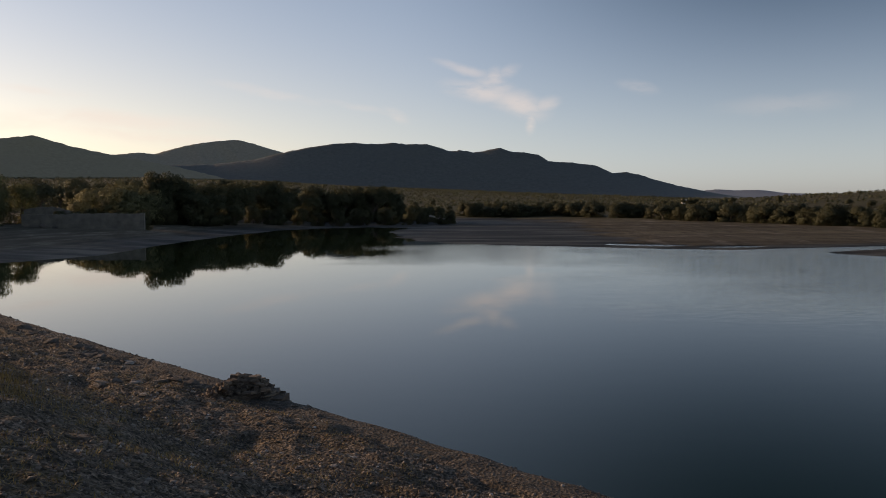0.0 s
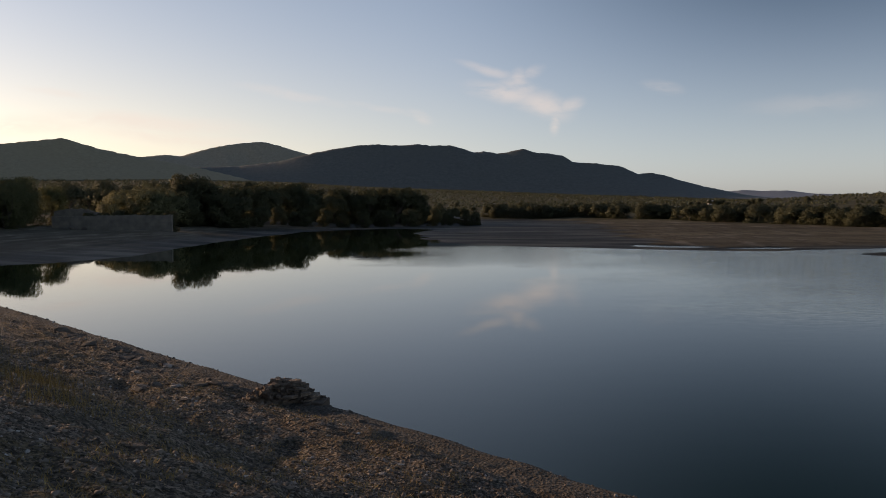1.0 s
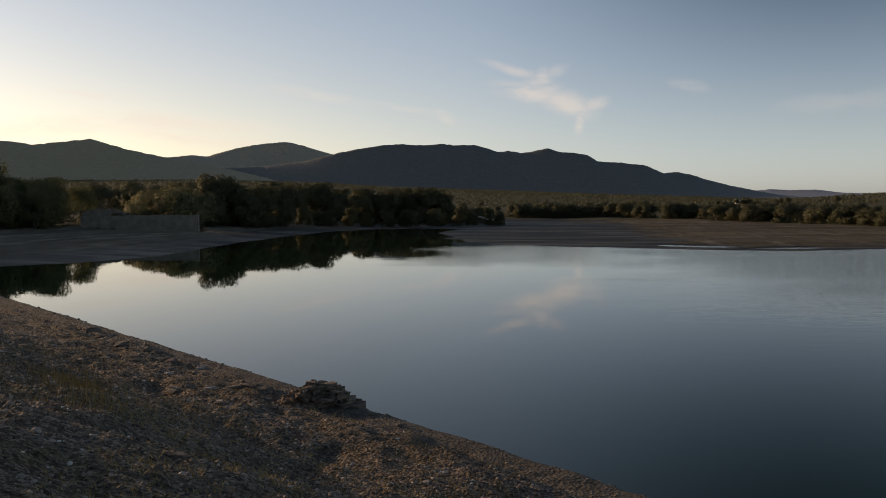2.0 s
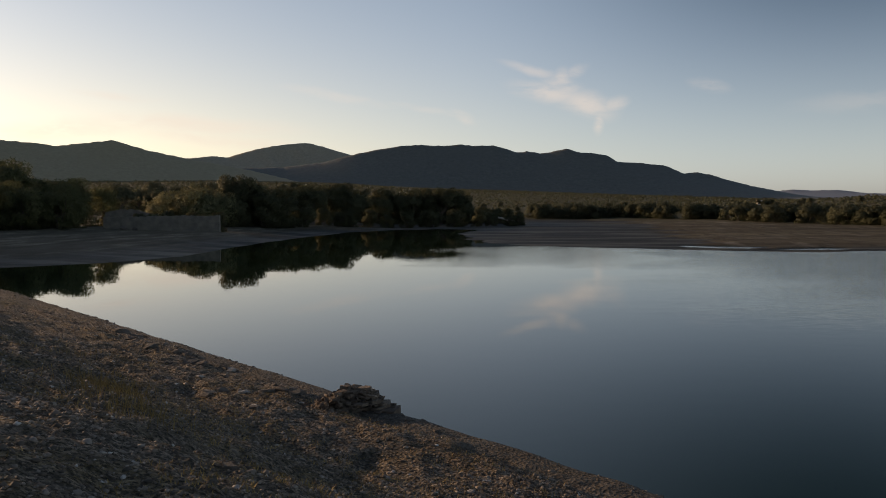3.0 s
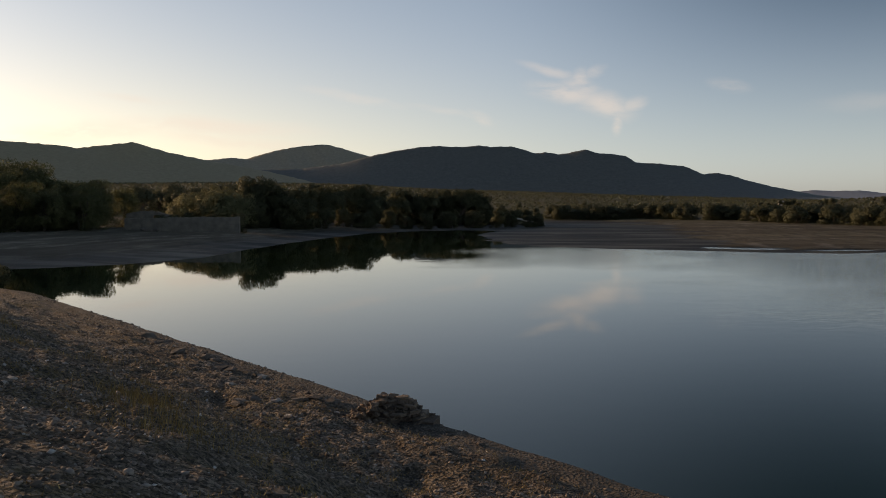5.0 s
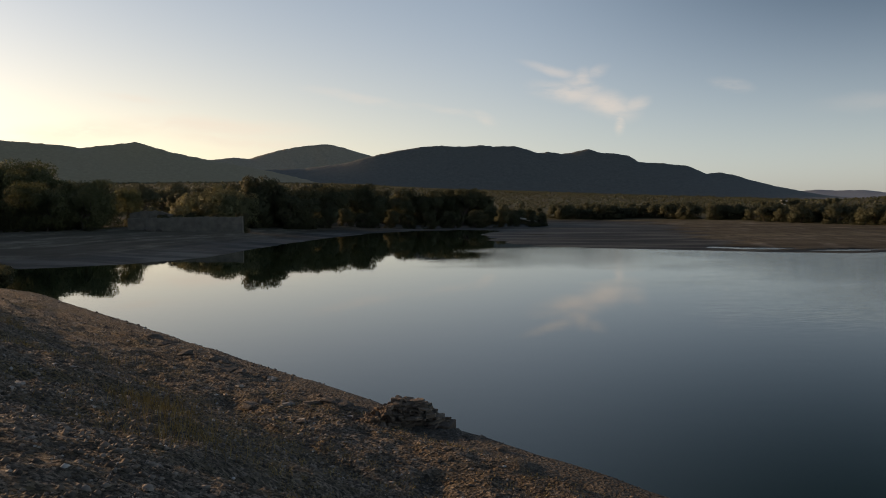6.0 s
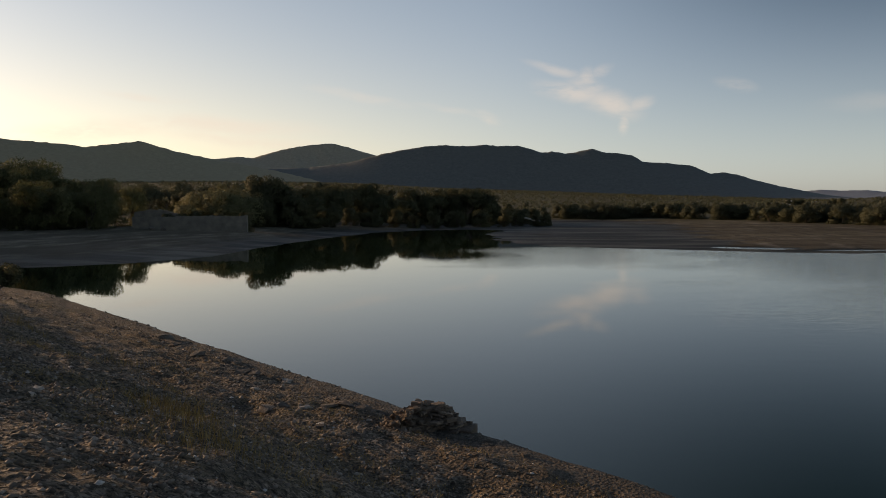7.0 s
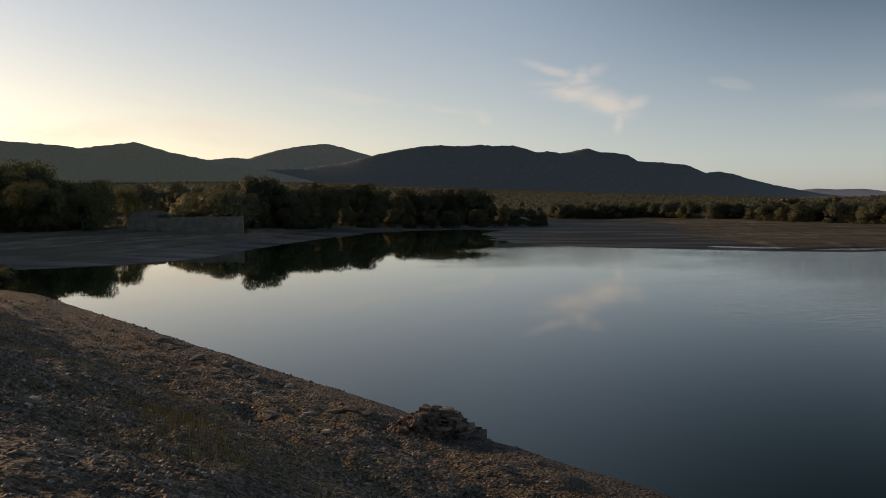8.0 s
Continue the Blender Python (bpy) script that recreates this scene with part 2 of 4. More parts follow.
def ground_material():
    n = Nodes("lakeside_ground")
    pos = n.add("ShaderNodeSeparateXYZ")
    n.link(n.at, pos.inputs[0])
    big, mid, fine = n.noise(0.012, 5), n.noise(0.09, 6, 0.6), n.noise(0.9, 6, 0.65)
    streak = n.noise(1.0, 5, 0.65, (0.010, 0.075, 0.2))
    mud = n.ramp(streak, [(0.3, (0.075, 0.060, 0.043)), (0.52, (0.155, 0.131, 0.086)), (0.72, (0.255, 0.215, 0.145))])
    strand = n.noise(1.0, 3, 0.5, (0.012, 0.012, 4.0))
    mud = n.mix(n.span(strand, 0.4, 0.62, 0, 0.6), mud, (0.074, 0.061, 0.047))
    mud = n.mix(n.span(fine, 0.35, 0.7, 0, 0.4), mud, (0.12, 0.098, 0.072))
    clods = n.noise(0.7, 6, 0.75, (0.5, 0.16, 1.0))
    mud = n.mix(n.span(clods, 0.48, 0.62, 0, 0.7), mud, (0.055, 0.047, 0.038))
    mud = n.mix(n.span(n.noise(0.35, 6, 0.7, (0.4, 0.12, 1.0)), 0.52, 0.68, 0, 0.7), mud, (0.27, 0.235, 0.19))
    mud = n.mix(n.span(n.noise(1.0, 4, 0.6, (0.011, 0.06, 0.2)), 0.44, 0.62, 0, 0.55), mud, (0.06, 0.049, 0.037))
    # left shore mud painted lighter to lift it where it lies in shade
    lifted_mud = n.ramp(clods, [(0.35, (0.105, 0.088, 0.064)), (0.5, (0.21, 0.172, 0.125)), (0.62, (0.36, 0.30, 0.225))])
    mud = n.mix(n.span(pos.outputs[0], -30, -58, 0.0, 0.75), mud, n.mix(n.span(strand, 0.42, 0.58, 0.0, 0.7), lifted_mud, (0.11, 0.09, 0.066)))
    grass = n.ramp(mid, [(0.3, (0.062, 0.06, 0.036)), (0.55, (0.105, 0.097, 0.058)), (0.75, (0.145, 0.127, 0.078))])
    far = n.add("ShaderNodeVectorMath", operation="LENGTH")
    n.link(n.at, far.inputs[0])
    col = n.mix(n.span(far.outputs["Value"], 260, 430), mud, grass)
    col = n.mix(n.span(big, 0.4, 0.7, 0, 0.35), col, (0.115, 0.094, 0.06))
    damp = n.add("ShaderNodeMath", operation="MULTIPLY_ADD")
    n.link(streak, damp.inputs[0])
    damp.inputs[1].default_value = -0.30
    rise = n.add("ShaderNodeMath", operation="MULTIPLY")                  # the steeper shore stays damp higher up
    n.link(pos.outputs[2], rise.inputs[0])
    n.link(n.span(pos.outputs[0], -34, -52, 1.0, 0.22), rise.inputs[1])
    n.link(rise.outputs[0], damp.inputs[2])
    wet = n.span(damp.outputs[0], -0.13, 0.12)
    slick = n.ramp(n.noise(1.0, 5, 0.65, (0.026, 0.15, 0.2)), [(0.40, (0.008, 0.008, 0.008)), (0.50, (0.030, 0.028, 0.025)), (0.57, (0.095, 0.088, 0.074))])
    col = n.mix(wet, slick, col)
    n.bsdf.inputs["Specular IOR Level"].default_value = 0.04
    return n.done(col, n.span(wet, 0.0, 1.0, 0.6, 0.95), n.bump(clods, 0.6, 0.4, n.bump(fine, 0.5, 0.15)))


def water_material():
    n = Nodes("still_lake_water")
    murk = n.ramp(n.noise(0.03, 3), [(0.3, (0.009, 0.018, 0.008)), (0.7, (0.012, 0.024, 0.010))])
    place = n.add("ShaderNodeSeparateXYZ")
    n.link(n.at, place.inputs[0])
    drift = n.add("ShaderNodeMath", operation="MULTIPLY_ADD")
    n.link(n.noise(0.03, 4, 0.55, (0.6, 1.4, 1.0)), drift.inputs[0])
    drift.inputs[1].default_value = 60.0
    n.link(place.outputs[0], drift.inputs[2])
    gust = n.add("ShaderNodeMath", operation="MULTIPLY")                  # a light breeze ruffles the open side
    n.link(n.span(drift.outputs[0], 32, 72), gust.inputs[0])
    n.link(n.span(place.outputs[1], 42, 85), gust.inputs[1])
    breeze = gust.outputs[0]
    head = n.add("ShaderNodeMath", operation="MULTIPLY")                  # and the shallow head of the lake
    shoal = n.add("ShaderNodeMath", operation="MULTIPLY")
    n.link(n.span(place.outputs[1], 100, 128, 0.0, 0.3), shoal.inputs[0])
    n.link(n.span(place.outputs[1], 166, 146), shoal.inputs[1])
    n.link(shoal.outputs[0], head.inputs[0])
    n.link(n.span(drift.outputs[0], 9, 32), head.inputs[1])
    most = n.add("ShaderNodeMath", operation="MAXIMUM")
    n.link(breeze, most.inputs[0])
    n.link(head.outputs[0], most.inputs[1])
    calm = n.noise(0.5, 3, 0.55, (0.55, 1.3, 1.0))
    ruffle = n.noise(1.6, 4, 0.6, (0.45, 1.5, 1.0))
    tall = n.add("ShaderNodeMath", operation="MULTIPLY")
    n.link(ruffle, tall.inputs[0])
    n.link(most.outputs[0], tall.inputs[1])
    nrm = n.bump(calm, 0.024, 0.1)
    nrm = n.bump(tall.outputs[0], 0.45, 0.1, nrm)
    n.bsdf.inputs["IOR"].default_value = 1.33
    n.bsdf.inputs["Specular IOR Level"].default_value = 0.5
    return n.done(murk, 0.015, nrm)


def stone_material(name, dark, light, scale=6.0):
    n = Nodes(name)
    rnd = n.add("ShaderNodeObjectInfo").outputs["Random"]
    base = n.ramp(rnd, [(0.0, dark), (0.6, tuple(0.5 * (a + b) for a, b in zip(dark, light))), (1.0, light)])
    col = n.mix(n.span(n.noise(scale, 5, 0.65), 0.3, 0.7, 0, 0.6), base, tuple(0.55 * a for a in dark))
    col = n.mix(n.span(n.noise(scale * 7, 4), 0.55, 0.8, 0, 0.5), col, light)
    return n.done(col, 0.9, n.bump(n.noise(scale * 5, 5, 0.7), 0.6, 0.02))


def pebble_material():
    n = Nodes("loose_pebbles")
    rnd = n.add("ShaderNodeNewGeometry").outputs["Random Per Island"]
    col = n.ramp(rnd, [(0.0, (0.052, 0.042, 0.033)), (0.45, (0.150, 0.120, 0.093)), (0.8, (0.25, 0.205, 0.165)), (0.985, (0.36, 0.31, 0.26)), (1.0, (0.62, 0.6, 0.57))])
    col = n.mix(n.span(n.noise(40, 3), 0.35, 0.7, 0, 0.35), col, (0.12, 0.10, 0.085))
    n.bsdf.inputs["Specular IOR Level"].default_value = 0.3
    return n.done(col, 0.85)


def leaf_material(name, dark, light, thinness=0.5):
    n = Nodes(name)
    rnd = n.add("ShaderNodeNewGeometry").outputs["Random Per Island"]
    col = n.ramp(rnd, [(0.0, dark), (1.0, light)])
    col = n.mix(n.span(n.noise(0.5, 3), 0.35, 0.7, 0, 0.3), col, tuple(0.7 * v for v in dark))
    tint = n.add("ShaderNodeObjectInfo").outputs["Random"]
    col = n.mix(n.span(tint, 0.0, 1.0, 0.0, 0.3), col, tuple(0.8 * v for v in dark))
    n.bsdf.inputs["Specular IOR Level"].default_value = 0.2
    n.done(col, 0.7)
    thin = n.add("ShaderNodeBsdfTranslucent")
    n.link(col, thin.inputs[0])
    both = n.add("ShaderNodeMixShader")
    both.inputs[0].default_value = thinness
    n.link(n.bsdf.outputs[0], both.inputs[1])
    n.link(thin.outputs[0], both.inputs[2])
    n.link(both.outputs[0], n.tree.nodes["Material Output"].inputs[0])
    return n.mat


def bark_material():
    n = Nodes("rough_bark")
    col = n.ramp(n.noise(3, 5, 0.6, (3, 3, 0.5)), [(0.3, (0.045, 0.035, 0.026)), (0.7, (0.13, 0.10, 0.075))])
    return n.done(col, 0.95, n.bump(n.noise(6, 4, 0.6, (3, 3, 0.4)), 0.8, 0.05))


def hill_material(name, dark, light, scale=0.012):
    n = Nodes(name)
    scrub = n.noise(scale * 9, 9, 0.75)
    col = n.ramp(scrub, [(0.32, dark), (0.68, light)])
    col = n.mix(n.span(n.noise(scale, 5), 0.4, 0.65, 0, 0.5), col, tuple(0.5 * (a + b) for a, b in zip(dark, light)))
    return n.done(col, 0.95, n.bump(scrub, 0.07, 2.0))


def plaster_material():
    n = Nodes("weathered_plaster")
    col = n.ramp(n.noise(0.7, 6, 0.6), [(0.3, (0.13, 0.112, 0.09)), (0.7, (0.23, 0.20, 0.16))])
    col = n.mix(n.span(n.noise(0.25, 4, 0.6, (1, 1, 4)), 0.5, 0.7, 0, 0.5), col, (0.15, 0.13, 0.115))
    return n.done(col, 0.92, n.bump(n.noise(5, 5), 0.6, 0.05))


def straw_material():
    n = Nodes("dry_grass")
    rnd = n.add("ShaderNodeNewGeometry").outputs["Random Per Island"]
    col = n.ramp(rnd, [(0.0, (0.17, 0.112, 0.036)), (0.6, (0.34, 0.225, 0.075)), (1.0, (0.50, 0.345, 0.13))])
    return n.done(col, 0.85)


def plain(name, colour, rough=0.8):
    n = Nodes(name)
    col = n.mix(n.span(n.noise(4, 5), 0.35, 0.7, 0, 0.35), colour, tuple(0.6 * v for v in colour))
    return n.done(col, rough, n.bump(n.noise(20, 3), 0.3, 0.01))


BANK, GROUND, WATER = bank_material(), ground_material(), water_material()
STONE = stone_material("ruin_stone", (0.11, 0.078, 0.056), (0.33, 0.245, 0.175), 9.0)
ROCK = stone_material("bank_rock", (0.10, 0.08, 0.062), (0.24, 0.195, 0.155))
PALE = stone_material("pale_rock", (0.36, 0.32, 0.28), (0.58, 0.54, 0.48))
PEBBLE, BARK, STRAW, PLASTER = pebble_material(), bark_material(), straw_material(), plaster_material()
# leaf colour lightened for the veil of glare over the left trees
LEAF_VEILED = leaf_material("dark_foliage", (0.135, 0.138, 0.062), (0.21, 0.203, 0.095))
LEAF_OLIVE = leaf_material("olive_foliage", (0.072, 0.078, 0.046), (0.125, 0.125, 0.07), 0.25)
# lighter copy of the olive leaves, sunlight put into the colour
LEAF_LIT = leaf_material("straw_foliage", (0.17, 0.165, 0.085), (0.26, 0.245, 0.125), 0.35)
LEAF_SCRUB = leaf_material("dry_scrub_foliage", (0.096, 0.100, 0.056), (0.132, 0.132, 0.076), 0.2)
# darker leaf copy, the shade of the wood put into its colour
LEAF_WOOD = leaf_material("deep_foliage", (0.078, 0.082, 0.044), (0.135, 0.132, 0.07), 0.35)
# haze is put into the hill colours: ridge bluer, cone and left hill lighter
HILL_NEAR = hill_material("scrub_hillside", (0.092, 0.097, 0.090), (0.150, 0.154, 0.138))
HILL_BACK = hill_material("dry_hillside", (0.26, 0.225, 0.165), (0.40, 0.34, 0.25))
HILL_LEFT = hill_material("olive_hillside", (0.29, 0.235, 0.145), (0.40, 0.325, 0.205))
# pale blue of the far range is haze painted as base colour
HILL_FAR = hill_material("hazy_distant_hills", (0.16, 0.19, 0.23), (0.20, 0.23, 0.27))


# ---------------------------------------------------------------- mesh helpers
def link_mesh(name, verts, faces, mat, smooth=False):
    me = bpy.data.meshes.new(name)
    verts = np.asarray(verts, dtype=np.float32)
    faces = np.asarray(faces, dtype=np.int32)
    me.vertices.add(len(verts))
    me.vertices.foreach_set("co", verts.ravel())
    k = faces.shape[1]
    me.loops.add(faces.size)
    me.loops.foreach_set("vertex_index", faces.ravel())
    me.polygons.add(len(faces))
    me.polygons.foreach_set("loop_start", np.arange(0, faces.size, k, dtype=np.int32))
    me.polygons.foreach_set("loop_total", np.full(len(faces), k, dtype=np.int32))
    if smooth:
        me.polygons.foreach_set("use_smooth", np.ones(len(faces), dtype=bool))
    me.update(calc_edges=True)
    me.materials.append(mat)
    return me


def sheet(rows, cols):
    """Quads of a grid of rows x cols vertices."""
    i = np.arange((rows - 1) * (cols - 1))
    a = (i // (cols - 1)) * cols + i % (cols - 1)
    return np.stack([a, a + 1, a + cols + 1, a + cols], axis=1)


def part(name, bm, material, parent, label=""):
    me = bpy.data.meshes.new(name)
    bm.to_mesh(me)
    bm.free()
    me.materials.append(material)
    ob = new(name, me)
    ob.parent = parent
    return tagged(ob, label)


def vnoise(x, y, seed=0):
    """Smooth value noise of arrays, -1 to 1."""
    xi, yi = np.floor(x).astype(np.int64), np.floor(y).astype(np.int64)
    fx, fy = x - xi, y - yi
    fx, fy = fx * fx * (3 - 2 * fx), fy * fy * (3 - 2 * fy)

    def h(i, j):
        v = np.sin((i * 127.1 + j * 311.7 + seed * 74.7) % 6283.0) * 43758.5453
        return 2 * (v - np.floor(v)) - 1
    return (h(xi, yi) * (1 - fx) + h(xi + 1, yi) * fx) * (1 - fy) + (h(xi, yi + 1) * (1 - fx) + h(xi + 1, yi + 1) * fx) * fy


def fbm(x, y, octaves=4, seed=0):
    out, amp = 0, 0.5
    for o in range(octaves):
        out = out + amp * vnoise(x * 2 ** o, y * 2 ** o, seed + 13 * o)
        amp *= 0.5
    return out


def smooth(v, a, b):
    t = np.clip((v - a) / (b - a), 0, 1)
    return t * t * (3 - 2 * t)


# ---------------------------------------------------------------- the plan
# embankment: c is a point of its outer shoulder, u runs along it, n points inland
C0, U, N = np.array([-5.857, 18.152]), np.array([-0.702, 0.712]), np.array([-0.712, -0.702])
PROFILE_D = [-12.0, -9.0, 0.0, 0.35, 0.9, 1.4, 2.0, 2.6, 3.2, 4.4, 5.5, 6.2, 6.8, 8.0, 12.0, 14.0, 30.0]
PROFILE_Z = [-2.2, -0.25, 5.52, 5.58, 5.61, 5.63, 5.74, 5.84, 6.05, 6.61, 7.05, 7.30, 7.42, 7.44, 7.40, 7.2, 1.2]
# washed-out hollows of the slope: from (along, across) to (along, across), width, depth
RILLS = [(-8.2, 5.0, -7.7, 3.4, 0.26, 0.15), (-7.3, 3.0, -6.4, 1.9, 0.22, 0.08), (-4.6, 5.2, -4.1, 4.3, 0.3, 0.13), (-9.5, 4.3, -9.1, 3.2, 0.2, 0.10),
         (-2.4, 2.2, -1.6, 2.0, 0.25, 0.08), (1.5, 4.6, 2.5, 3.4, 0.35, 0.12), (-4.7, 0.55, -3.3, 0.85, 0.38, 0.07)]
SHORE = [
    (42.7, -18.3), (0.55, 24.47), (-66, 92), (-84, 100), (-66, 108), (-57, 116), (-52, 130), (-52, 148), (-51, 172), (-48, 200),
    (-44, 225), (-32, 243), (-22, 250), (-13, 246), (-11, 222), (-9, 190), (-4, 169), (9, 158), (24, 151), (38, 145.5), (48, 143),
    (58, 147), (70, 150), (85, 157), (120, 166), (120, 160), (85, 149), (68, 142), (60.5, 135), (64, 127), (82, 121), (140, 108),
    (190, 60), (160, -20), (80, -50),
]


def to_sd(x, y):
    return (x - C0[0]) * U[0] + (y - C0[1]) * U[1], (x - C0[0]) * N[0] + (y - C0[1]) * N[1]


def from_sd(s, d):
    return C0[0] + U[0] * s + N[0] * d, C0[1] + U[1] * s + N[1] * d


def shore_distance(x, y):
    """Metres from the shoreline, positive on land."""
    best, inside = np.full(x.shape, 1e9), np.zeros(x.shape, dtype=bool)
    for (ax, ay), (bx, by) in zip(SHORE, SHORE[1:] + SHORE[:1]):
        dx, dy = bx - ax, by - ay
        t = np.clip(((x - ax) * dx + (y - ay) * dy) / (dx * dx + dy * dy), 0, 1)
        best = np.minimum(best, np.hypot(x - ax - t * dx, y - ay - t * dy))
        crossing = ((ay > y) != (by > y)) & (x < (bx - ax) * (y - ay) / (by - ay + 1e-12) + ax)
        inside ^= crossing
    return np.where(inside, -best, best)


def ground_height(x, y):
    x, y = np.asarray(x, dtype=float), np.asarray(y, dtype=float)
    r, az = np.hypot(x, y), np.degrees(np.arctan2(x, y))
    sd = shore_distance(x, y) + 1.6 * fbm(x / 14, y / 14, 3, 3)
    sd = sd + 8 * fbm(x / 38, y / 9, 3, 41) * smooth(y, 146, 172) * smooth(x, -28, -10) * (1 - smooth(y, 240, 262))
    left = smooth(-az, 6, 13)
    steep = np.minimum(sd, 48) * 0.052 + np.clip(sd - 48, 0, 120) * 0.012
    flat = (np.minimum(sd, 25) * 0.008 + np.clip(sd - 25, 0, 400) * 0.0022) * (0.12 + 0.88 * smooth(az, 7, 13))
    land = left * steep + (1 - left) * flat
    gain = np.interp(az, [-60, -38, -26, -19, -12, -4, 1, 7, 12, 19, 40, 60], [0.02, 0.028, 0.029, 0.0305, 0.027, 0.0205, 0.017, 0.0118, 0.0075, 0.0025, 0.004, 0.004])
    land = land + np.clip(r - 340, 0, 1680) * gain
    land = land + 13 * np.exp(-0.5 * ((x - 363) ** 2 + (y - 539) ** 2) / 130 ** 2)
    land = land + 0.35 * fbm(x / 30, y / 30, 4, 8) * smooth(sd, 4, 40) * (0.35 + 0.65 * left)
    land = land + 0.8 * np.exp(-((x + 69) / 9) ** 2 - ((y - 185) / 9) ** 2)      # silt heaped against the wall's end
    # wet flats: low bars with water lying between them
    bars = 0.17 * fbm(x / 55, y / 13.0, 4, 21) * smooth(sd, -3, 6) * (1 - left) * (1 - smooth(sd, 90, 150))
    land = land + bars
    land = land + 0.13 * smooth(az, 6, 11) * smooth(sd, 2, 12) * (1 - left)
    # shallow film of water at the head of the lake, broken by mud bars
    film = smooth(np.interp(r, [150, 385], [14.0, 6.0]) - az + 5 * fbm(x / 70, y / 10, 3, 33), 0, 2.5) * (1 - left) * (1 - smooth(r, 360, 385)) * smooth(sd, 0, 4)
    land = land * (1 - film) + film * (-0.004 + 0.036 * (1 - smooth(r, 250, 300)) + 0.016 + 0.075 * fbm(x / 60, y / 8.0, 3, 27) + 0.04 * fbm(x / 40, y / 3.0, 2, 29))
    land = land + 0.10 * left * vnoise(sd / 2.6, az / 9, 61) * smooth(sd, 2, 8)      # old strand lines
    wavy = 0.9 * fbm(x / 7, y / 3.5, 3, 67)
    pool = smooth(1.05 - ((x - 38) / 9.5) ** 2 - ((y - 155.5 + 0.25 * (x - 38)) / 4.2) ** 2 + wavy, 0, 0.5)
    pool = np.maximum(pool, smooth(1.0 - ((x - 50) / 7.0) ** 2 - ((y - 151.0 - 0.2 * (x - 50)) / 2.8) ** 2 + 0.4 * wavy, 0, 0.3))
    land = land * (1 - pool) - 0.09 * pool
    bed = np.maximum(sd * 0.05, -3.0)
    z = np.where(sd > 0, land + 0.012, bed + 0.012)
    s, d = to_sd(x, y)
    near = smooth(d, -14, -9)                       # drop under the embankment
    return z * (1 - near) + near * np.where(d > 4, -0.5, -3.0)


def bank_height(s, d):
    z = np.interp(d, PROFILE_D, PROFILE_Z)
    z = 0.5 * z + 0.25 * (np.interp(d - 0.12, PROFILE_D, PROFILE_Z) + np.interp(d + 0.12, PROFILE_D, PROFILE_Z))
    rough = smooth(d, -0.1, 0.8)
    z = z + rough * (0.12 * fbm(s / 2.3, d / 1.1, 4, 31) + 0.085 * fbm(s / 5.0, d / 0.55, 3, 37) + 0.05 * fbm(s / 0.45, d / 0.3, 3, 44) + 0.03 * fbm(s / 0.13, d / 0.1, 2, 47))
    z = z + 0.03 * fbm(s / 0.7, d / 0.7, 3, 57) * (1 - rough)
    z = z - 0.30 * smooth(s, 17, 24) - 0.015 * smooth(-s, 3.7, 4.5) * (1 - smooth(d, 1.2, 2.4))
    for s0, d0, s1, d1, wide, deep in RILLS:
        k = np.clip(((s - s0) * (s1 - s0) + (d - d0) * (d1 - d0)) / ((s1 - s0) ** 2 + (d1 - d0) ** 2), 0, 1)
        away = np.hypot(s - s0 - k * (s1 - s0), d - d0 - k * (d1 - d0)) + 0.12 * fbm(s / 0.6, d / 0.6, 2, 83)
        z = z - deep * np.exp(-(away / wide) ** 2)
    return z


# ---------------------------------------------------------------- ground, water, embankment
def build_ground():
    az = np.concatenate([np.arange(-180, -46, 6.0), np.arange(-46, 46.01, 0.2), np.arange(52, 180.1, 6.0)])
    az[-1] = 180.0
    r = np.concatenate([np.linspace(2, 95, 26), np.arange(97, 330, 1.15), 330 * 1.045 ** np.arange(0, 60)])
    r = r[r < 4600]
    rr, aa = np.meshgrid(r, np.radians(az), indexing="ij")
    x, y = rr * np.sin(aa), rr * np.cos(aa)
    z = ground_height(x, y)
    ob = new("ground", link_mesh("ground", np.stack([x, y, z], -1).reshape(-1, 3), sheet(len(r), len(az))[:, ::-1], GROUND, True))
    return tagged(ob, "dry brown mud flats and tan scrubland round the lake", "ground", kind="structure")


def build_water():
    xs, ys = np.linspace(-160, 210, 40), np.linspace(-70, 275, 40)
    x, y = np.meshgrid(xs, ys)
    ob = new("water", link_mesh("water", np.stack([x, y, 0 * x], -1).reshape(-1, 3), sheet(40, 40), WATER, True))
    return tagged(ob, "calm grey-blue lake water mirroring the evening sky", "lake", kind="structure")


def build_bank():
    s = np.concatenate([np.linspace(-80, -16, 33)[:-1], np.arange(-16, 4, 0.05), 4 + 120 * np.linspace(0, 1, 200) ** 2.0])
    d = np.concatenate([np.linspace(-12, -0.4, 30)[:-1], np.arange(-0.4, 7.2, 0.045), np.linspace(7.2, 30, 30)])
    ss, dd = np.meshgrid(s, d, indexing="ij")
    x, y = from_sd(ss, dd)
    z = bank_height(ss, dd)
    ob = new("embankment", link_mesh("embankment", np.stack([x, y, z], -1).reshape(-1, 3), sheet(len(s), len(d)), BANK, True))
    return tagged(ob, "sloping brown gravel and dry earth embankment above the lake", "embankment", kind="structure")


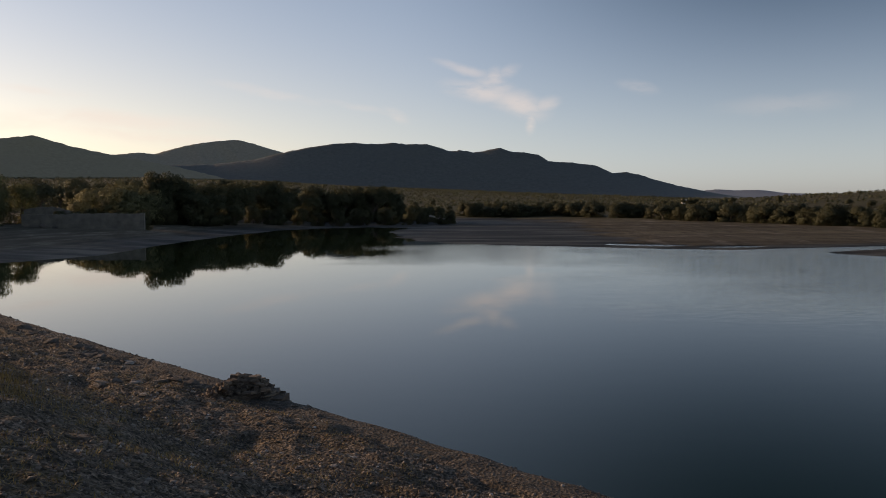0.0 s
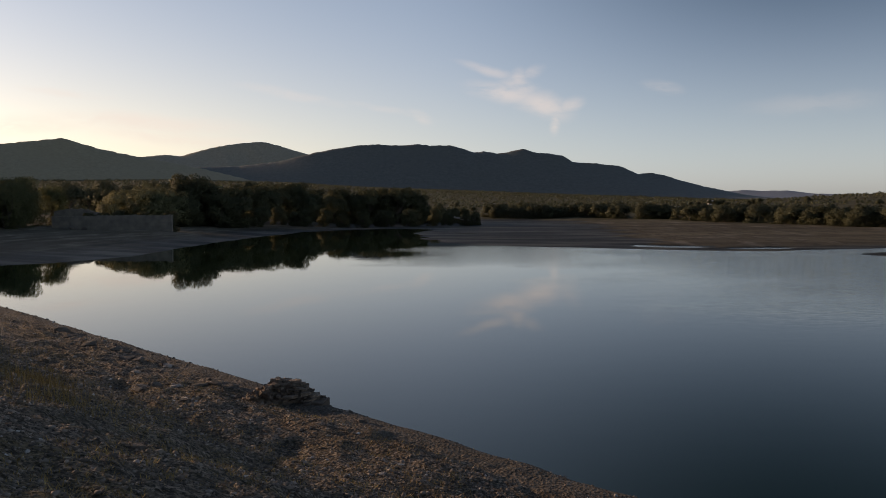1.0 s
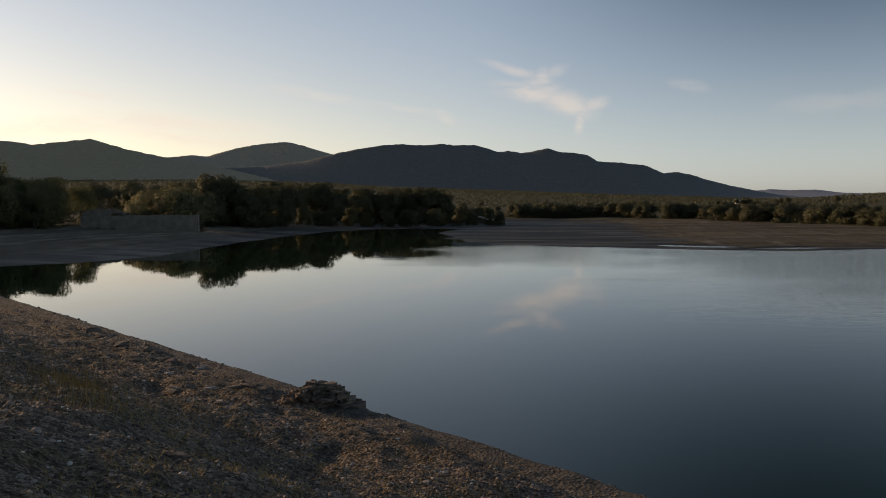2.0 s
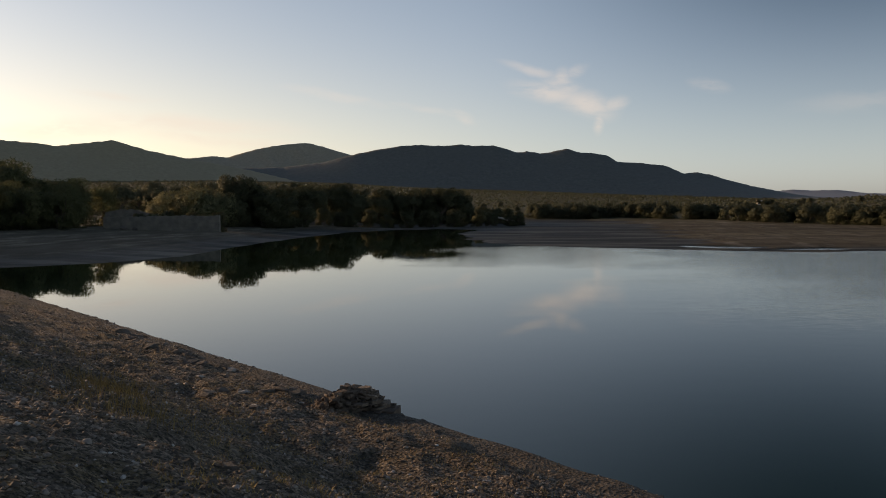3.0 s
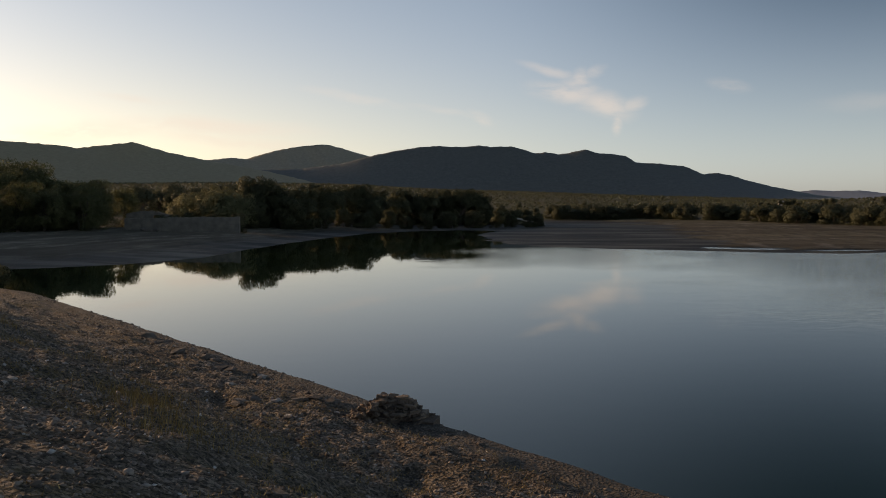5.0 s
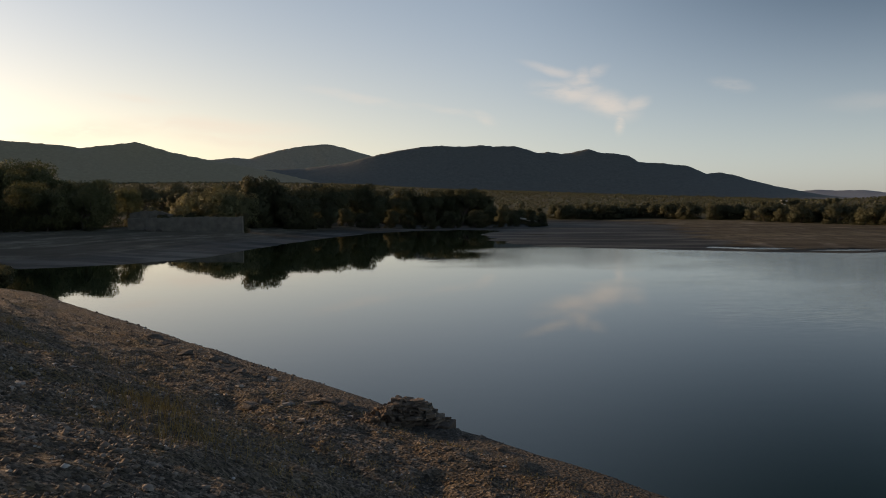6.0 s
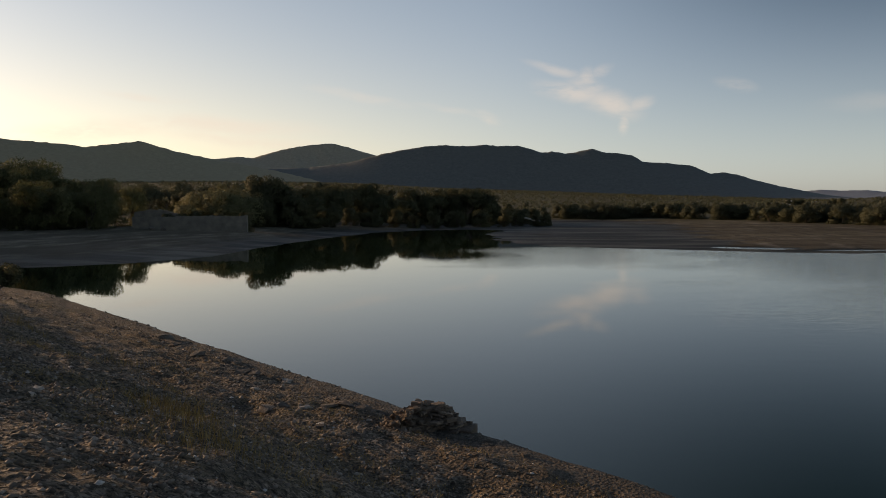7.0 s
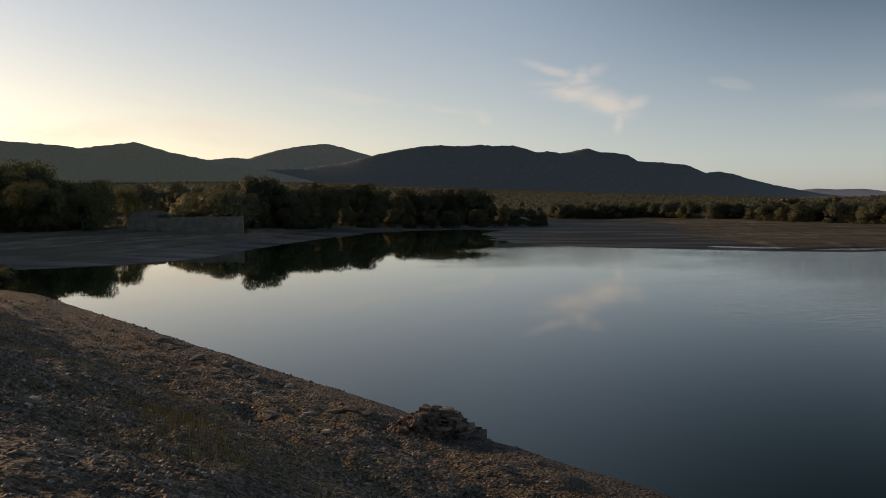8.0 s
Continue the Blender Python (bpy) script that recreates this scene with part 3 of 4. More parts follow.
# ---------------------------------------------------------------- hills
def build_hill(name, label, crest, radius, depth, mat, seed, foot=0.0, gully=0.06):
    """A ridge: crest is (azimuth, elevation) in degrees along its skyline."""
    ca_, ce_ = np.array(crest).T
    az = np.arange(ca_[0] - 0.01, ca_[-1] + 0.02, 0.09)
    el = np.interp(az, ca_, ce_)
    el = np.convolve(np.pad(el, 2, mode="edge"), [0.1, 0.2, 0.4, 0.2, 0.1], "valid")
    top = 8.57 + np.tan(np.radians(el)) * radius
    t = np.concatenate([np.linspace(-1, 0, 40), np.linspace(0.1, 1, 6)])
    tt, aa = np.meshgrid(t, np.radians(az), indexing="ij")
    shape = np.where(tt < 0, (1 + tt) ** 1.05, (1 - tt))
    arc = aa * radius
    ribs = np.sqrt(0.04 + vnoise(arc / 130 + 1.6 * vnoise(arc / 300, tt * 3, seed), tt * 1.3, seed + 1) ** 2) + 0.5 * np.sqrt(0.04 + vnoise(arc / 48 + 1.2 * tt, tt * 3, seed + 2) ** 2)
    shape = shape * (1 - gully * ribs * np.clip(-tt * 4, 0, 1) * (1 - shape * 0.5))
    rr = radius + depth * tt
    kernel = np.hanning(161) / np.hanning(161).sum()
    broad = np.convolve(np.pad(top, 80, mode="edge"), kernel, "valid")
    near = np.clip(shape, 0, 1) ** 7
    z = foot + (top[None, :] * near + broad[None, :] * (1 - near) - foot) * shape
    # tiny trees along the skyline
    z = z + (0.9 * vnoise(arc / 9, tt * 30, seed + 5)) * np.clip(shape * 6 - 5, 0, 1)
    x, y = rr * np.sin(aa) - 0.41, rr * np.cos(aa) + 2.2
    ob = new(name, link_mesh(name, np.stack([x, y, z], -1).reshape(-1, 3), sheet(len(t), len(az))[:, ::-1], mat, True))
    return tagged(ob, label, "hill", kind="structure")


RIDGE = [
    (-24.0, 1.70), (-21.09, 1.92), (-17.72, 2.07), (-14.93, 2.17), (-12.42, 2.49), (-10.78, 2.91), (-9.13, 3.30), (-7.64, 3.53), (-6.15, 3.66),
    (-4.65, 3.59), (-3.15, 3.67), (-2.39, 3.56), (-1.07, 3.60), (-0.31, 3.38), (0.52, 3.11), (1.20, 3.19), (1.96, 3.04),
    (2.90, 3.15), (3.84, 3.37), (4.41, 3.10), (5.73, 2.99), (6.48, 2.83), (7.11, 2.42), (8.53, 2.34), (10.19, 2.14),
    (11.29, 1.61), (12.02, 1.72), (12.92, 1.53), (14.00, 1.19), (15.43, 0.79), (16.84, 0.49), (18.57, 0.09), (20.5, -0.2),
]
CONE = [(-23.5, 2.4), (-21.40, 2.69), (-20.91, 2.70), (-19.57, 2.86), (-18.56, 2.77), (-17.70, 3.07), (-16.31, 3.42), (-14.90, 3.66),
        (-13.48, 3.76), (-12.41, 3.52), (-11.33, 3.20), (-9.87, 2.77), (-7.5, 2.2)]
LEFT_HILL = [(-75, 4.4), (-60, 4.6), (-50, 4.3), (-42, 3.9), (-36, 3.95), (-33.10, 3.71), (-32.20, 3.63), (-31.28, 3.59), (-29.73, 3.48), (-28.78, 3.33), (-27.48, 3.52),
             (-25.49, 3.77), (-23.47, 3.15), (-21.04, 2.67), (-18.91, 2.30), (-17.11, 1.95), (-14.0, 1.2), (-11.0, 0.3)]
BLUE = [(14.5, 0.2), (16.84, 0.45), (17.87, 0.56), (18.90, 0.48), (20.41, 0.51), (21.90, 0.30), (24, 0.25), (30, 0.3), (38, 0.2)]

build_ground()
build_water()
build_bank()
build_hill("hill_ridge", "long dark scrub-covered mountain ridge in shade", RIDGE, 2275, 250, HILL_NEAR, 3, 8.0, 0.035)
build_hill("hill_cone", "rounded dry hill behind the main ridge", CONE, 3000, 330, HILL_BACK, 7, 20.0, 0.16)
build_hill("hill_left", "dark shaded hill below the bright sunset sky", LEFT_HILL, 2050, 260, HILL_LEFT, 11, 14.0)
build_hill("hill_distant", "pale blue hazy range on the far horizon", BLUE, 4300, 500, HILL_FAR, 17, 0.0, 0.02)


# ---------------------------------------------------------------- trees
def tube(bm, a, b, ra, rb, sides=6):
    a, b = Vector(a), Vector(b)
    turn = (b - a).to_track_quat("Z", "Y").to_matrix()
    rings = []
    for p, rad in ((a, ra), (a.lerp(b, 0.5) + Vector((0.06, -0.04, 0)) * (b - a).length, 0.5 * (ra + rb)), (b, rb)):
        rings.append([bm.verts.new(p + turn @ Vector((rad * math.cos(q), rad * math.sin(q), 0))) for q in [2 * math.pi * i / sides for i in range(sides)]])
    for lo, hi in zip(rings, rings[1:]):
        for i in range(sides):
            bm.faces.new((lo[i], lo[(i + 1) % sides], hi[(i + 1) % sides], hi[i]))
    bm.faces.new(rings[-1])


def leaf_cloud(rng, centres, radii, count, size):
    """Small leaf sprays round clump centres."""
    pick = rng.choice(len(centres), count, p=radii ** 2 / np.sum(radii ** 2))
    way = rng.normal(size=(count, 3))
    way /= np.linalg.norm(way, axis=1)[:, None]
    reach = rng.uniform(0.55, 1.08, count) ** 0.7
    p = centres[pick] + way * (radii[pick] * reach)[:, None] * np.array([1, 1, 0.8])
    p[:, 2] = np.maximum(p[:, 2], 0.05)
    a = rng.normal(size=(count, 3))
    nrm = way + 0.6 * rng.normal(size=(count, 3))
    e1 = np.cross(nrm, a)
    e1 /= np.linalg.norm(e1, axis=1)[:, None]
    e2 = np.cross(nrm, e1)
    e2 /= np.linalg.norm(e2, axis=1)[:, None]
    w = (size * rng.uniform(0.6, 1.5, count))[:, None]
    v = np.stack([p - e1 * w - e2 * w * 0.45, p + e1 * w - e2 * w * 0.45, p + e2 * w * 0.9], 1).reshape(-1, 3)
    return v, np.arange(3 * count).reshape(-1, 3), np.repeat(way, 3, axis=0)


def leafy(name, cloud, mat):
    """Links leaves and rounds their shading over each clump."""
    v, f, way = cloud
    me = link_mesh(name, v, f, mat, True)
    me.normals_split_custom_set_from_vertices(way.tolist())
    return me


def make_tree(name, label, height, width, seed, leaves, leaf_mat, low=0.15, size=0.26):
    rng = np.random.default_rng(seed)
    root = tagged(new(name), label, "tree", "lakeside trees")
    bm = bmesh.new()
    trunk_top = height * (0.25 + 0.35 * low)
    stems = rng.integers(1, 4)
    clumps, radii = [], []
    tips = []
    for k in range(stems):
        q = rng.uniform(0, 6.28)
        foot = Vector((0.15 * k * math.cos(q), 0.15 * k * math.sin(q), -0.4))
        top = Vector((width * 0.12 * math.cos(q), width * 0.12 * math.sin(q), trunk_top))
        tube(bm, foot, top, height * 0.028, height * 0.018)
        for j in range(4):
            g = q + rng.uniform(-1.6, 1.6)
            tip = Vector((width * rng.uniform(0.2, 0.4) * math.cos(g), width * rng.uniform(0.2, 0.4) * math.sin(g), height * rng.uniform(0.5, 0.85)))
            tube(bm, top, tip, height * 0.014, height * 0.005, 5)
            tips.append(tip)
    part("trunk", bm, BARK, root, "grey-brown bark trunk with limbs")
    for tip in tips:
        clumps.append(tip)
        radii.append(rng.uniform(0.13, 0.2) * width)
    count = 34
    for k in range(count):
        g, lift = rng.uniform(0, 6.28), rng.uniform(low, 1.0)
        reach = 0.5 * width * math.sqrt(max(0.06, 1 - 0.88 * lift ** 2)) * rng.uniform(0.45, 0.92)
        clumps.append((reach * math.cos(g), reach * math.sin(g), height * (lift * 0.86)))
        radii.append(rng.uniform(0.09, 0.2) * width)
    v, f, way = leaf_cloud(rng, np.array([tuple(c) for c in clumps]), np.array(radii), leaves, size)
    out = v - np.array([0, 0, 0.4 * height])
    way = 0.45 * way + out / np.linalg.norm(out, axis=1)[:, None]
    cloud = (v, f, way / np.linalg.norm(way, axis=1)[:, None])
    crown = new("crown", leafy("crown", cloud, leaf_mat))
    crown.parent = root
    return root


def plant_trees():
    rng = random.Random(5)
    tall = [make_tree("tree", "dark green broad-crowned tree by the lake shore", 10.5, 10.5, 100 + k, 12000, LEAF_VEILED, 0.0, 0.145) for k in range(4)]
    scrub = [make_tree("tree", "olive green feathery mesquite tree in evening light", 7.0, 8.5, 200 + k, 9500, LEAF_LIT, 0.0, 0.135) for k in range(3)]
    small = [make_tree("tree", "small rounded olive mesquite tree on the far flats", 7.0, 8.5, 230 + k, 5200, LEAF_OLIVE, 0.0, 0.17) for k in range(4)]
    wood = [make_tree("tree", "deep green tree in a dense shaded lakeside wood", 10.5, 10.5, 300 + k, 13000, LEAF_WOOD, 0.0, 0.16) for k in range(4)]
    used = set()

    def place(kind, x, y, scale, turn=None, broad=1.0):
        ob = kind[rng.randrange(len(kind))]
        turn = rng.uniform(0, 6.28) if turn is None else turn
        if ob.name not in used:
            used.add(ob.name)
            z = float(ground_height(np.array([x]), np.array([y]))[0])
            ob.matrix_basis = Matrix.LocRotScale((x, y, z), Euler((0, 0, turn)), (scale * broad, scale * broad, scale))
            return
        z = float(ground_height(np.array([x]), np.array([y]))[0])
        q = Matrix.LocRotScale((x, y, z), Euler((0, 0, turn)), None)
        c = copy_thing(ob, q)
        c.scale = (scale * broad, scale * broad, scale)

    # dense dark wood behind the far left shore
    for x, y, scale in ((-72, 229, 1.36), (-75, 226, 1.12), (-78, 230, 1.05), (-74, 225, 0.95), (-81, 239, 1.0), (-67, 228, 0.98), (-63, 232, 0.92)):
        place(wood, x, y, scale)
    for i in range(34):
        k = i / 33
        x = -74 + 77 * k + rng.uniform(-3, 2)
        y = np.interp(x, [-74, -60, -44, -4], [236, 274, 308, 316]) + rng.uniform(-9, 9)
        place(wood, x, y, np.interp(x, [-74, -44, -20, -15, 3], [1.10, 1.13, 1.18, 0.6, 0.45]) * rng.uniform(0.88, 1.1))
    for i in range(16):
        k = i / 15
        place(wood, -64 + 66 * k + rng.uniform(-2, 2), 232 + 52 * k ** 0.7 + rng.uniform(-4, 4), rng.uniform(0.45, 0.7) * (1 - 0.25 * k))
    # big clump beside the end of the wall, run on out of view for shade
    for i in range(17):
        x = -101 - 4.2 * i
        place(tall, x + rng.uniform(-1.5, 1.5), 190 + rng.uniform(0, 16), (0.95 + 0.11 * min(i, 5)) * rng.uniform(0.94, 1.06))
    for i in range(15):
        place(tall, -97 - 4.2 * i + rng.uniform(-1, 1), 182 + rng.uniform(-3, 3), rng.uniform(0.55, 0.8))
    for x, y, scale in ((-99, 186, 0.95), (-104, 179, 0.95), (-97, 177, 0.8), (-102, 172, 0.9), (-108, 174, 1.05)):
        place(tall, x, y, scale)
    # trees behind the scrub, added to keep streaks of sun off the mud
    for i in range(7):
        place(wood, -91 - 2.4 * i, 236 + 2.2 * i + rng.uniform(-2, 2), rng.uniform(0.75, 0.9))
    # grove further round the left shore, out of view, added to shade the mud
    for i in range(16):
        place(tall, rng.uniform(-165, -114), rng.uniform(118, 172), rng.uniform(1.2, 1.5))
    for i in range(14):
        place(tall, -107 - 0.9 * i + rng.uniform(-3, 1), 116 + 4.3 * i + rng.uniform(-2, 2), rng.uniform(1.15, 1.4))
    for i in range(26):
        y = 92 + 3.4 * i
        place(tall, -0.70 * y - rng.uniform(16, 50), y, rng.uniform(1.4, 1.7))
    # sunlit scrub behind the wall
    for i in range(17):
        y = rng.uniform(214, 252)
        place(scrub, -y * math.tan(radians(22.7 - 0.27 * i)), y, rng.uniform(1.0, 1.3) * (1.18 if i > 6 else 1.0))
    for i in range(44):
        x, y = rng.uniform(-210, -62), rng.uniform(300, 420)
        place(scrub if i % 4 == 0 else small, x, y, rng.uniform(1.0, 1.6))
    for i in range(7):                        # low dark hedge behind the wall
        place(wood, -88 + 3.1 * i, 198 + rng.uniform(-1, 2), rng.uniform(0.36, 0.46))
    # belt of mesquites along the far flats
    for i in range(74):
        k = i / 73
        x = 8 + 128 * k + rng.uniform(-2.5, 2.5)
        y = np.interp(x, [0, 45, 85, 112, 140], [372, 368, 312, 236, 214]) + rng.uniform(-4, 16)
        place(small, x, y, rng.uniform(0.6, 0.96), broad=1.25)
    for i in range(30):
        x = rng.uniform(96, 160)
        place(small, x, np.interp(x, [85, 112, 140, 160], [312, 240, 216, 205]) + rng.uniform(4, 75), rng.uniform(0.55, 0.85), broad=1.2)
    for x, y in ((94, 282), (99, 270), (103, 262), (108, 252), (112, 246), (90, 296), (117, 240), (79, 306), (83, 299), (86, 291)):
        place(small, x, y, rng.uniform(0.7, 0.9), broad=1.25)
    for x, y, scale in ((138.5, 494, 0.5), (141, 492, 0.46), (143.5, 493, 0.47), (145.5, 495, 0.5)):      # in front of the white house
        place(small, x, y, scale)
    for i in range(40):
        x, y = rng.uniform(-20, 200), rng.uniform(300, 520)
        if y < np.interp(x, [0, 45, 85, 112, 140], [392, 388, 332, 262, 240]):
            continue
        place(small, x, y, rng.uniform(0.4, 0.66))


def far_scrub():
    rng = np.random.default_rng(9)
    centres, radii = [], []
    n = 17000
    az = np.radians(rng.uniform(-36, 34, n))
    r = 330 * (1700 / 330) ** rng.uniform(0, 1, n)
    x, y = r * np.sin(az), r * np.cos(az)
    z = ground_height(x, y)
    keep = (shore_distance(x, y) > 90) & ((r > 480) | (x < 0))
    x, y, z = x[keep], y[keep], z[keep]
    rad = rng.uniform(0.5, 1.9, len(x)) * rng.uniform(0.5, 1.0, len(x)) * np.interp(np.hypot(x, y), [800, 1600], [0.85, 2.0])
    cloud = leaf_cloud(rng, np.stack([x, y, z + rad * 0.4], 1), rad, len(x) * 20, 0.42)
    ob = new("far_scrub", leafy("far_scrub", cloud, LEAF_SCRUB))
    return tagged(ob, "scattered olive scrub bushes across the distant plain", "scrub", kind="stuff")


plant_trees()
far_scrub()


# ---------------------------------------------------------------- stones
def stone_mesh(name, seed, size, mat, jitter=0.15, cut=0.07):
    """A rough block with worn edges; size is its full width, depth and height."""
    rng = random.Random(seed)
    bm = bmesh.new()
    bmesh.ops.create_cube(bm, size=1.0)
    bmesh.ops.bevel(bm, geom=bm.edges[:], offset=cut, segments=1, affect="EDGES")
    for v in bm.verts:
        v.co += Vector([rng.uniform(-jitter, jitter) for _ in range(3)])
        v.co = Vector((v.co.x * size[0], v.co.y * size[1], v.co.z * size[2]))
    me = bpy.data.meshes.new(name)
    bm.to_mesh(me)
    bm.free()
    me.materials.append(mat)
    return me


def split_stone(seed):
    """A split slab: ragged outline, flat faces, chipped rim."""
    rng = random.Random(seed)
    bm = bmesh.new()
    n = rng.randint(6, 8)
    outline = []
    for i in range(n):
        q = 2 * math.pi * (i + rng.uniform(-0.32, 0.32)) / n
        r = rng.uniform(0.36, 0.60)
        squeeze = max(abs(math.cos(q)), abs(math.sin(q)))
        outline.append((r * math.cos(q) / squeeze ** 0.7, r * math.sin(q) / squeeze ** 0.7))
    rings = []
    for z, grow in ((-0.5, 0.93), (-0.3, 1.0), (0.32, 1.0), (0.5, 0.95)):
        rings.append([bm.verts.new((x * grow + rng.uniform(-0.05, 0.05), y * grow + rng.uniform(-0.05, 0.05), z + rng.uniform(-0.08, 0.08))) for x, y in outline])
    for lo, hi in zip(rings, rings[1:]):
        for i in range(n):
            bm.faces.new((lo[i], lo[(i + 1) % n], hi[(i + 1) % n], hi[i]))
    for ring, z in ((rings[0][::-1], -0.56), (rings[-1], 0.56)):
        mid = bm.verts.new((rng.uniform(-0.1, 0.1), rng.uniform(-0.1, 0.1), z))
        for i in range(n):
            bm.faces.new((ring[i], ring[(i + 1) % n], mid))
    me = bpy.data.meshes.new("stone")
    bm.to_mesh(me)
    bm.free()
    me.materials.append(STONE)
    return me


def build_pile():
    """Stump of a dry-stone wall at the shoulder of the bank."""
    rng = random.Random(3)
    x0, y0 = -3.42, 15.20
    root = tagged(new("ruined_wall"), "collapsed dry-stone wall stump of flat brown slabs", "stone pile")
    root.location = (x0, y0, 5.51)
    meshes = [split_stone(40 + k) for k in range(14)]

    def lay(x, y, z, w, dpt, h, tilt=4.0, turn=12.0):
        ob = new("stone", meshes[rng.randrange(14)])
        ob.parent = root
        ob.location = (x, y, z)
        ob.rotation_euler = [radians(rng.uniform(-tilt, tilt)), radians(rng.uniform(-tilt, tilt)), radians(rng.uniform(-turn, turn))]
        ob.scale = (w, dpt, h)

    # courses: from, to, half depth
    rows = [(-0.46, 0.40, 0.30), (-0.44, 0.40, 0.30), (-0.42, 0.42, 0.29), (-0.40, 0.42, 0.28), (-0.38, 0.42, 0.27), (-0.36, 0.42, 0.26), (-0.33, 0.40, 0.25), (-0.31, 0.38, 0.24),
            (-0.30, 0.36, 0.23), (-0.28, 0.31, 0.21), (-0.27, 0.27, 0.19), (-0.25, 0.21, 0.17), (-0.24, 0.14, 0.14), (-0.23, 0.06, 0.12)]
    z = -0.14
    for lo, hi, half in rows:
        h = rng.uniform(0.024, 0.042)
        for y in (-half, -half * 0.5, 0.0, half * 0.45, half * 0.9):
            x = lo + rng.uniform(-0.07, 0.06)
            while x < hi - 0.03:
                w = 0.05 + 0.16 * rng.random() ** 2.2
                lay(x + w / 2, y + rng.uniform(-0.08, 0.05), z + h / 2 + rng.uniform(-0.012, 0.012), w * 1.2, rng.uniform(0.07, 0.16), h * rng.uniform(0.6, 1.5), 15, 45)
                x += w * rng.uniform(0.85, 1.15)
        z += h * 0.95
    lay(-0.15, -0.08, z + 0.015, 0.17, 0.16, 0.06, 6, 20)          # rounded cap stone
    block = stone_mesh("stone", 61, (1, 1, 1), STONE, 0.05, 0.05)
    for x, y, zz, w, dpt, h, q in ((0.47, -0.16, -0.05, 0.32, 0.34, 0.22, -6), (0.28, -0.26, -0.08, 0.26, 0.22, 0.13, 5), (0.38, -0.04, 0.085, 0.24, 0.26, 0.06, 9)):
        ob = new("stone", block)               # squared blocks at the end
        ob.parent = root
        ob.location, ob.scale, ob.rotation_euler = (x, y, zz), (w, dpt, h), (0.02, 0.03, radians(q))
    for k in range(150):                      # rubble fallen towards the bank
        x = -0.74 + 0.56 * rng.random() ** 0.75
        y = rng.uniform(-0.60, 0.22)
        top = 0.30 * max(0, (x + 0.76) / 0.5) * (1 - 0.5 * abs(y + 0.15))
        lay(x, y, rng.uniform(-0.06, max(0.0, top)), rng.uniform(0.04, 0.13), rng.uniform(0.04, 0.11), rng.uniform(0.025, 0.06), 45, 90)


def bank_z(x, y):
    s, d = to_sd(np.asarray(x, dtype=float), np.asarray(y, dtype=float))
    return bank_height(s, d)


def pebble_field(name, label, seed, n, s_of, tall, base_v, base_f):
    rng = np.random.default_rng(seed)
    s = s_of(rng, n)
    d = rng.uniform(-0.1, 7.1, n)
    patch = 0.55 + 0.9 * fbm(s / 1.8, d / 1.1, 3, 71)
    bare = smooth(d, 0.5, 1.15) + 0.07 + 0.5 * smooth(s, -2, 3)
    keep = (rng.uniform(0, 1, n) < np.clip(patch, 0.2 + 0.35 * smooth(-s, 7, 10), 1) * np.clip(bare, 0, 1)) & (s > -16.5) & (s < 30)
    s, d = s[keep], d[keep]
    n = len(s)
    x, y = from_sd(s, d)
    reach = np.hypot(x + 1.2, y - 3.2)
    size = np.clip(rng.lognormal(tall, 0.45, n), 0.004, 0.028) * np.clip(0.7 + reach / 20, 0.8, 1.6)
    z = bank_height(s, d) + size * 0.15
    shape = np.stack([rng.uniform(0.8, 1.5, n), rng.uniform(0.7, 1.1, n), rng.uniform(0.45, 0.85, n)], 1) * size[:, None]
    q = rng.uniform(0, 6.28, n)
    wob = 1 + 0.22 * rng.normal(size=(n, len(base_v), 1))
    v = base_v[None] * wob * shape[:, None, :]
    c, sn = np.cos(q)[:, None], np.sin(q)[:, None]
    v = np.stack([v[..., 0] * c - v[..., 1] * sn, v[..., 0] * sn + v[..., 1] * c, v[..., 2]], -1)
    v = v + np.stack([x, y, z], 1)[:, None, :]
    f = base_f[None] + (np.arange(n) * len(base_v))[:, None, None]
    ob = new(name, link_mesh(name, v.reshape(-1, 3), f.reshape(-1, 3), PEBBLE))
    tagged(ob, label, "gravel", kind="stuff")


def scatter_pebbles():
    bm = bmesh.new()
    bmesh.ops.create_icosphere(bm, subdivisions=1, radius=1.0)
    bv = np.array([v.co[:] for v in bm.verts])
    bf = np.array([[v.index for v in f.verts] for f in bm.faces])
    bm.free()
    pebble_field("gravel", "loose grey and brown pebbles strewn over the bank", 21, 14000, lambda r, n: -16 + r.gamma(2.0, 2.4, n), -4.3, bv, bf)
    # clods and chips: eight-sided
    ov = np.array([(1, 0, 0), (-1, 0, 0), (0, 1, 0), (0, -1, 0), (0, 0, 1), (0, 0, -1)], dtype=float)
    of = np.array([(0, 2, 4), (2, 1, 4), (1, 3, 4), (3, 0, 4), (2, 0, 5), (1, 2, 5), (3, 1, 5), (0, 3, 5)])
    pebble_field("stone_chips", "fine earth clods and stone chips over the slope", 22, 88000, lambda r, n: np.where(r.uniform(0, 1, n) < 0.75, -16 + r.gamma(2.2, 3.2, n), r.uniform(-12, 26, n)), -4.55, ov, of)


